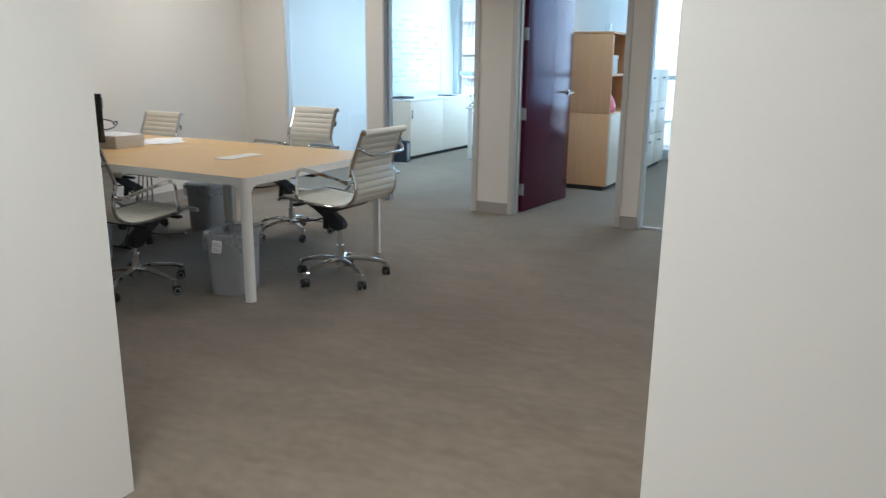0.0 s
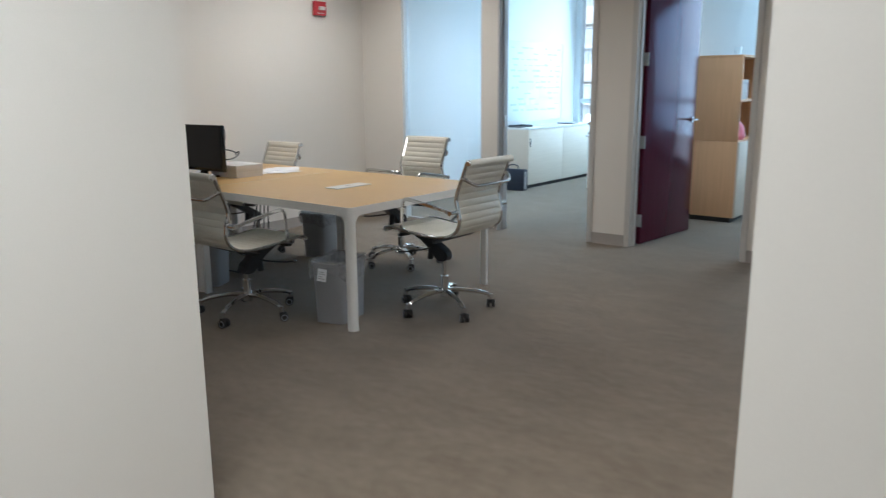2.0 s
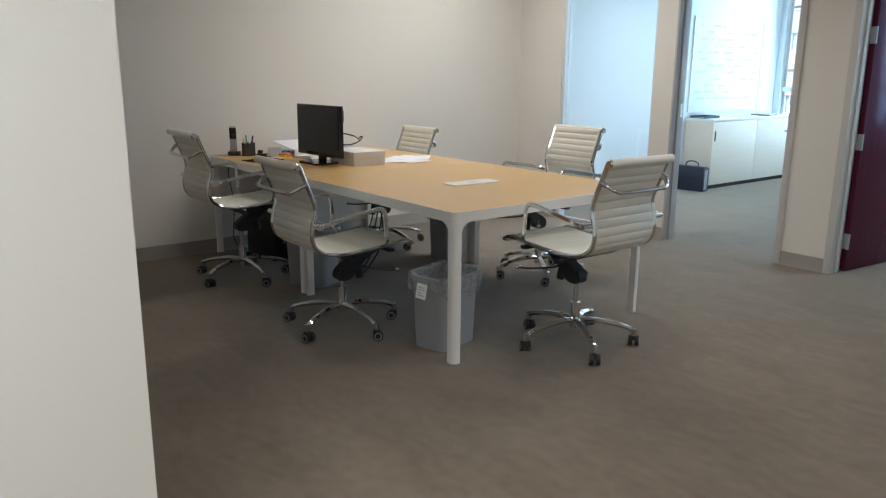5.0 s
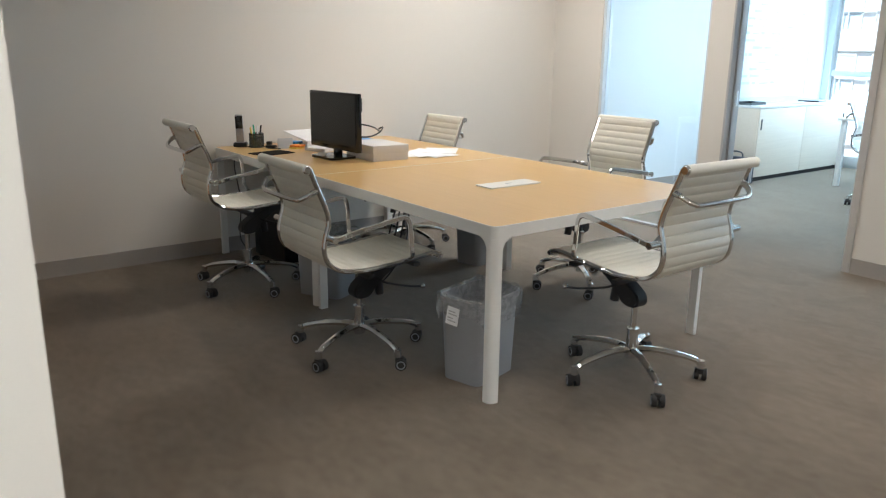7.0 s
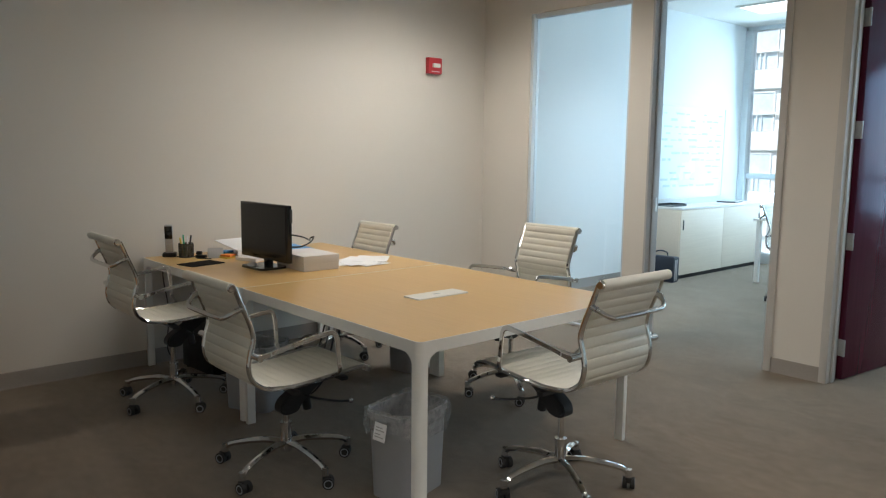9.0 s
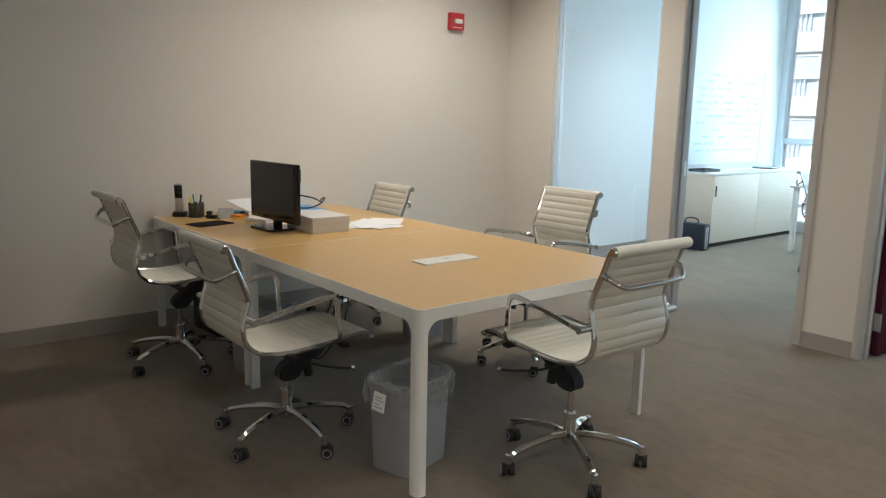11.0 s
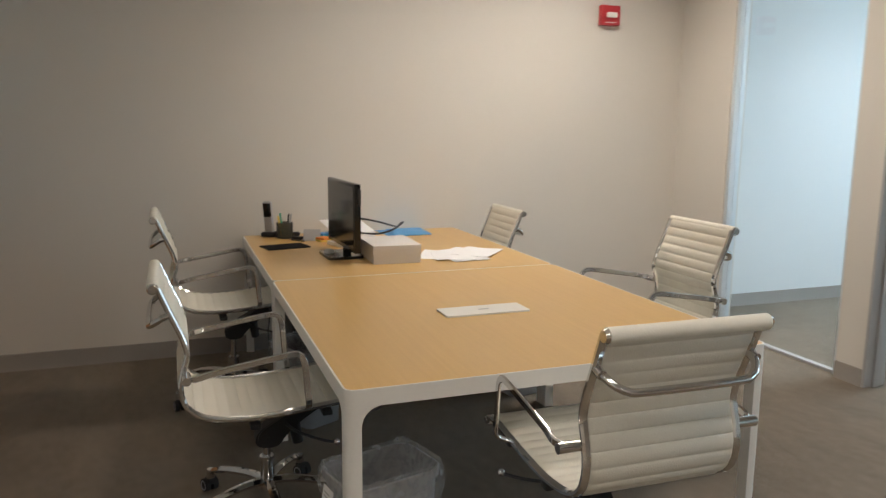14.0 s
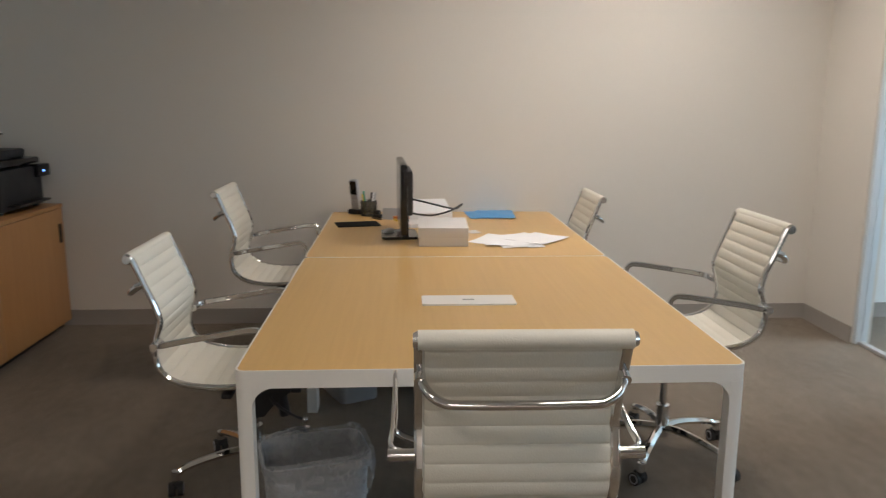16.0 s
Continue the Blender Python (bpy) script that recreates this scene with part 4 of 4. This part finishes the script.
for a, b, hy in ((0.002, BD / 2 - 0.0015, BD / 2 - 0.05), (BD / 2 + 0.0015, BD - 0.002, BD / 2 + 0.05)):
    d = part("cupboard_door", box(B(), BW - 0.0195, a, 0.055, BW, b, 0.835, 0.002), M_PALE, bk, "pale birch cupboard door")
    part("handle", box(B(), BW, hy - 0.01, 0.56, BW + 0.012, hy + 0.01, 0.70, 0.004), M_BLACK, d)
bm = B()
ps = [ring_of(bm, w, d, z, 12) for w, d, z in ((0.060, 0.075, 0.0), (0.078, 0.095, 0.03), (0.072, 0.088, 0.085), (0.052, 0.064, 0.145), (0.022, 0.036, 0.185), (0.010, 0.024, 0.20))]
for a, b in zip(ps, ps[1:]):
    for i in range(12):
        bm.faces.new((a[i], a[(i + 1) % 12], b[(i + 1) % 12], b[i]))
bm.faces.new(ps[0][::-1])
bm.faces.new(ps[-1])
solid("pouch", bm, M_PINK, "soft bright pink pouch slumped on the shelf", "pouch", "", pose(-2.088, 9.02, 0.852, 0, 0, 20))
fb = thing("file_box", "pale cardboard file box standing on the bookcase shelf", "box", pose(-2.27, 8.875, 1.262))
part("body", box(B(), 0, 0, 0, 0.22, 0.26, 0.185, 0.003), M_CARD, fb)
part("lid", box(B(), -0.003, -0.003, 0.16, 0.223, 0.263, 0.20, 0.003), M_CARD, fb)
bm = B()
gl = [ring_of(bm, r, r, z, 20) for r, z in ((0.029, 0.0), (0.034, 0.085), (0.031, 0.085), (0.026, 0.008))]
for a, b in zip(gl, gl[1:]):
    for i in range(20):
        bm.faces.new((a[i], a[(i + 1) % 20], b[(i + 1) % 20], b[i]))
bm.faces.new(gl[0][::-1])
bm.faces.new(gl[-1])
solid("glass_tumbler", bm, M_GLASS, "small clear glass tumbler on top of the bookcase", "glass", "", pose(-2.15, 9.05, BH))

fc = thing("drawer_cabinet", "tall pale birch drawer cabinet with dark pulls", "cabinet", pose(-2.53, 10.42, 0))
part("carcass", box(B(), 0, 0, 0.05, 0.50, 1.15, 1.30, 0.003), M_PALE, fc)
part("plinth", box(B(), 0.01, 0.01, 0, 0.47, 1.14, 0.05), M_DARKTOE, fc)
for k in range(2):
    for r in range(3):
        d = part("drawer_front", box(B(), 0.501, 0.006 + 0.571 * k, 0.06 + 0.412 * r, 0.52, 0.573 + 0.571 * k, 0.467 + 0.412 * r, 0.003), M_PALE, fc)
        part("handle", box(B(), 0.52, 0.23 + 0.571 * k, 0.36 + 0.412 * r, 0.534, 0.35 + 0.571 * k, 0.378 + 0.412 * r, 0.003), M_BLACK, d)
pl = thing("desk_fan", "small dark desk fan on the drawer cabinet", "fan", pose(-2.2, 10.75, 1.30, 0, 0, -60))
part("foot", cyl(B(), (0, 0, 0), (0, 0, 0.02), 0.07, 0.06, 20), M_BLACK, pl)
part("stem", cyl(B(), (0, 0, 0.02), (0, 0, 0.12), 0.012), M_BLACK, pl)
bm = B()
for r in (0.03, 0.055, 0.08):
    sweep(bm, [(r * math.cos(2 * math.pi * i / 20), -0.03, 0.19 + r * math.sin(2 * math.pi * i / 20)) for i in range(21)], circle(0.003, 5))
cyl(bm, (0, 0.05, 0.19), (0, -0.03, 0.19), 0.03)
part("cage", bm, M_BLACK, pl)

# ---- first office: credenza, board, bag, desk, chair ----
cr = thing("credenza", "long pale birch credenza with sliding doors below the whiteboard", "credenza", pose(-5.567, 9.93, 0))
KL, KD = 1.96, 0.385
part("body", box(B(), 0, 0, 0.045, KD - 0.02, KL, 0.815, 0.002), M_PALE, cr)
part("top", box(B(), 0, -0.003, 0.816, KD + 0.003, KL + 0.003, 0.842, 0.003), M_WHITE, cr, "white laminate top")
part("plinth", box(B(), 0.01, 0.02, 0, KD - 0.03, KL - 0.02, 0.045), M_DARKTOE, cr)
for a, b, hy in ((0.002, KL / 2 - 0.0015, 0.05), (KL / 2 + 0.0015, KL - 0.002, KL - 0.05)):
    d = part("sliding_door", box(B(), KD - 0.019, a, 0.05, KD, b, 0.812, 0.002), M_PALE, cr)
    part("handle", box(B(), KD, hy - 0.01, 0.58, KD + 0.008, hy + 0.01, 0.70, 0.003), M_BLACK, d)
solid("paper_tray", boxes((-0.11, -0.15, 0, 0.11, 0.15, 0.006), (-0.11, -0.15, 0.006, -0.105, 0.15, 0.03), (0.105, -0.15, 0.006, 0.11, 0.15, 0.03), (-0.105, 0.145, 0.006, 0.105, 0.15, 0.03)), M_BLACK,
      "shallow black paper tray on the credenza", "tray", "", pose(-5.44, 10.13, 0.842))
lap = thing("laptop", "flat dark closed laptop lying on the credenza", "laptop", pose(-5.40, 11.45, 0.842, 0, 0, 12))
part("base", round_slab(B(), -0.12, -0.17, 0.12, 0.17, 0.0, 0.014, 0.012), M_BLACK, lap)
part("lid", round_slab(B(), -0.12, -0.17, 0.12, 0.17, 0.0145, 0.022, 0.012), M_SILVER, lap)
for i in range(3):
    sheet("paper", "white paper sheet lying on the credenza", -5.38 + 0.02 * i, 10.75 + 0.1 * i, 0.846 + 0.003 * i, 20 * i)

wb = thing("whiteboard", "white enamel board with faint writing on the office wall", "whiteboard", pose(WX, 9.97, 0.92))
part("panel", box(B(), 0.004, 0, 0, 0.016, 1.55, 1.12, 0.002), M_BOARD, wb)
for nm, r in (("edge", (0.002, -0.012, -0.012, 0.02, 1.562, 0.0)), ("edge", (0.002, -0.012, 1.12, 0.02, 1.562, 1.132)), ("edge", (0.002, -0.012, 0.0, 0.02, 0.0, 1.12)), ("edge", (0.002, 1.55, 0.0, 0.02, 1.562, 1.12))):
    part(nm, box(B(), *r), M_WHITE, wb)
rnd = random.Random(4)
for r in range(12):
    y = 0.08 + rnd.uniform(0, 0.1)
    while y < 1.40:
        w = rnd.uniform(0.05, 0.22)
        if rnd.random() < 0.72:
            z = 1.02 - 0.08 * r
            part("writing_mark", box(B(), 0.0161, y, z, 0.0166, min(y + w, 1.48), z + rnd.uniform(0.012, 0.03)), M_MARKER, wb)
        y += w + rnd.uniform(0.02, 0.08)

bag = thing("briefcase", "dark blue leather briefcase standing on the carpet", "briefcase", pose(-5.29, 9.72, 0, 0, 0, 8))
part("body", box(B(), -0.19, -0.075, 0, 0.19, 0.075, 0.29, 0.018), M_NAVY, bag)
part("flap", box(B(), -0.192, -0.088, 0.12, 0.192, 0.0, 0.298, 0.012), M_NAVY, bag)
part("handle", sweep(B(), smooth_path([(-0.08, 0, 0.29), (-0.068, 0, 0.335), (0, 0, 0.352), (0.068, 0, 0.335), (0.08, 0, 0.29)], 5), circle(0.008, 8)), M_NAVY, bag)
for y in (-0.05, -0.01):
    part("gusset", box(B(), 0.189, y, 0.02, 0.193, y + 0.028, 0.26), M_SILVER, bag, "pale strip on the side")

desk = thing("desk", "white desk with slim steel legs by the office window", "desk", pose(-4.58, 10.45, 0))
part("desktop", round_slab(B(), 0, 0, 1.3, 0.75, 0.715, 0.74, 0.01), M_WHITE, desk)
for sx in (0.03, 1.22):
    for sy in (0.03, 0.67):
        part("leg", box(B(), sx, sy, 0, sx + 0.05, sy + 0.05, 0.7145, 0.004), M_WHITE, desk)
solid("desk_tray", box(box(B(), -0.06, -0.09, 0, 0.06, 0.09, 0.012, 0.004), -0.05, -0.08, 0.012, 0.05, 0.08, 0.05, 0.01), M_YELLOW, "small yellow box on the white desk", "box", "", pose(-4.47, 10.62, 0.74))
office_chair(pose(-3.68, 9.68, 0, 0, 0, -80), 0.0, "cream ribbed office chair at the white desk", 10)


# ---- ceiling lights ----
def downlight(x, y, z):
    d = thing("downlight", "round lit ceiling downlight, unseen, one of several placed for brightness", "ceiling light", pose(x, y, z), "recessed ceiling lights")
    bm = B()
    sweep(bm, [(0.085 * math.cos(2 * math.pi * i / 24), 0.085 * math.sin(2 * math.pi * i / 24), -0.004) for i in range(25)], bar(0.02, 0.008))
    part("trim_ring", bm, M_WHITE, d)
    part("diffuser", cyl(B(), (0, 0, -0.006), (0, 0, -0.002), 0.075, n=24), M_DIFFUSER, d)


# fixtures for the inferred downlights and the added fill alike
for lx, ly, lw in LIGHTS:
    downlight(lx, ly, CEIL)
# fixtures made up for the added passage fill lamps
for lx, ly, lw in PASSAGE_FILL:
    pf = thing("ceiling_light", "oblong lit ceiling panel in the passage, an added fill light", "ceiling light", pose(lx, ly, CEIL))
    part("frame", boxes((-0.31, -0.61, -0.02, 0.31, -0.58, 0), (-0.31, 0.58, -0.02, 0.31, 0.61, 0), (-0.31, -0.58, -0.02, -0.28, 0.58, 0), (0.28, -0.58, -0.02, 0.31, 0.58, 0)), M_WHITE, pf)
    part("diffuser", box(B(), -0.28, -0.58, -0.012, 0.28, 0.58, -0.006), M_DIFFUSER, pf)
# one real office panel and two added fixtures for the fill lamps
for lx, ly, lw in OFFICE_PANELS_AND_FILL:
    tf = thing("ceiling_light", "square lit office ceiling panel, one seen and two added as fill", "ceiling light", pose(lx, ly, OFF_CEIL))
    part("frame", boxes((-0.31, -0.31, -0.02, 0.31, -0.28, 0), (-0.31, 0.28, -0.02, 0.31, 0.31, 0), (-0.31, -0.28, -0.02, -0.28, 0.28, 0), (0.28, -0.28, -0.02, 0.31, 0.28, 0)), M_WHITE, tf)
    part("diffuser", box(B(), -0.28, -0.28, -0.012, 0.28, 0.28, -0.006), M_DIFFUSER, tf)

# ---- outside: street level and the building opposite ----
solid("ground", boxes((-400, 14, -16.2, 400, 900, -16)), M_GROUND, "grey city ground far below the window", "ground", "structure")
FY = 40.0
bld = thing("apartment_building", "white precast building with balconies opposite the window", "building", pose(0, FY, -16))
NFL, FH, X0, X1 = 12, 3.1, -34.0, 16.0
part("wall", box(B(), X0, 0.22, 0, X1, 14, NFL * FH + 1.2), M_STONE, bld)
part("roof", box(B(), X0 - 0.4, 1.1, NFL * FH + 1.2, X1 + 0.4, 14.4, NFL * FH + 1.6), M_STONE, bld)
for fl in range(3, NFL):
    z = fl * FH
    part("balcony_slab", box(B(), X0, 0.0, z - 0.95, X1, 0.22, z, 0.02), M_STONE, bld)
    rail = B()
    x = X0
    while x < X1:
        for u in range(9):
            xx = x + 0.3 + u * 0.24
            box(rail, xx, 0.02, z, xx + 0.05, 0.07, z + 0.85)
        x += 3.2
    box(rail, X0, 0.0, z + 0.85, X1, 0.1, z + 0.95)
    part("balcony_rail", rail, M_RAIL, bld)
    k = 0
    x = X0 + 0.4
    while x + 2.4 < X1:
        wd = part("window", box(B(), x, 0.15, z + 0.05, x + 2.4, 0.21, z + 1.95), M_FARGLASS, bld)
        part("window_frame", boxes((x - 0.06, 0.11, z, x, 0.22, z + 2.0), (x + 2.4, 0.11, z, x + 2.46, 0.22, z + 2.0), (x + 1.17, 0.11, z, x + 1.23, 0.145, z + 2.0), (x, 0.11, z + 1.95, x + 2.4, 0.22, z + 2.02)), M_STONE, wd)
        x += 3.2
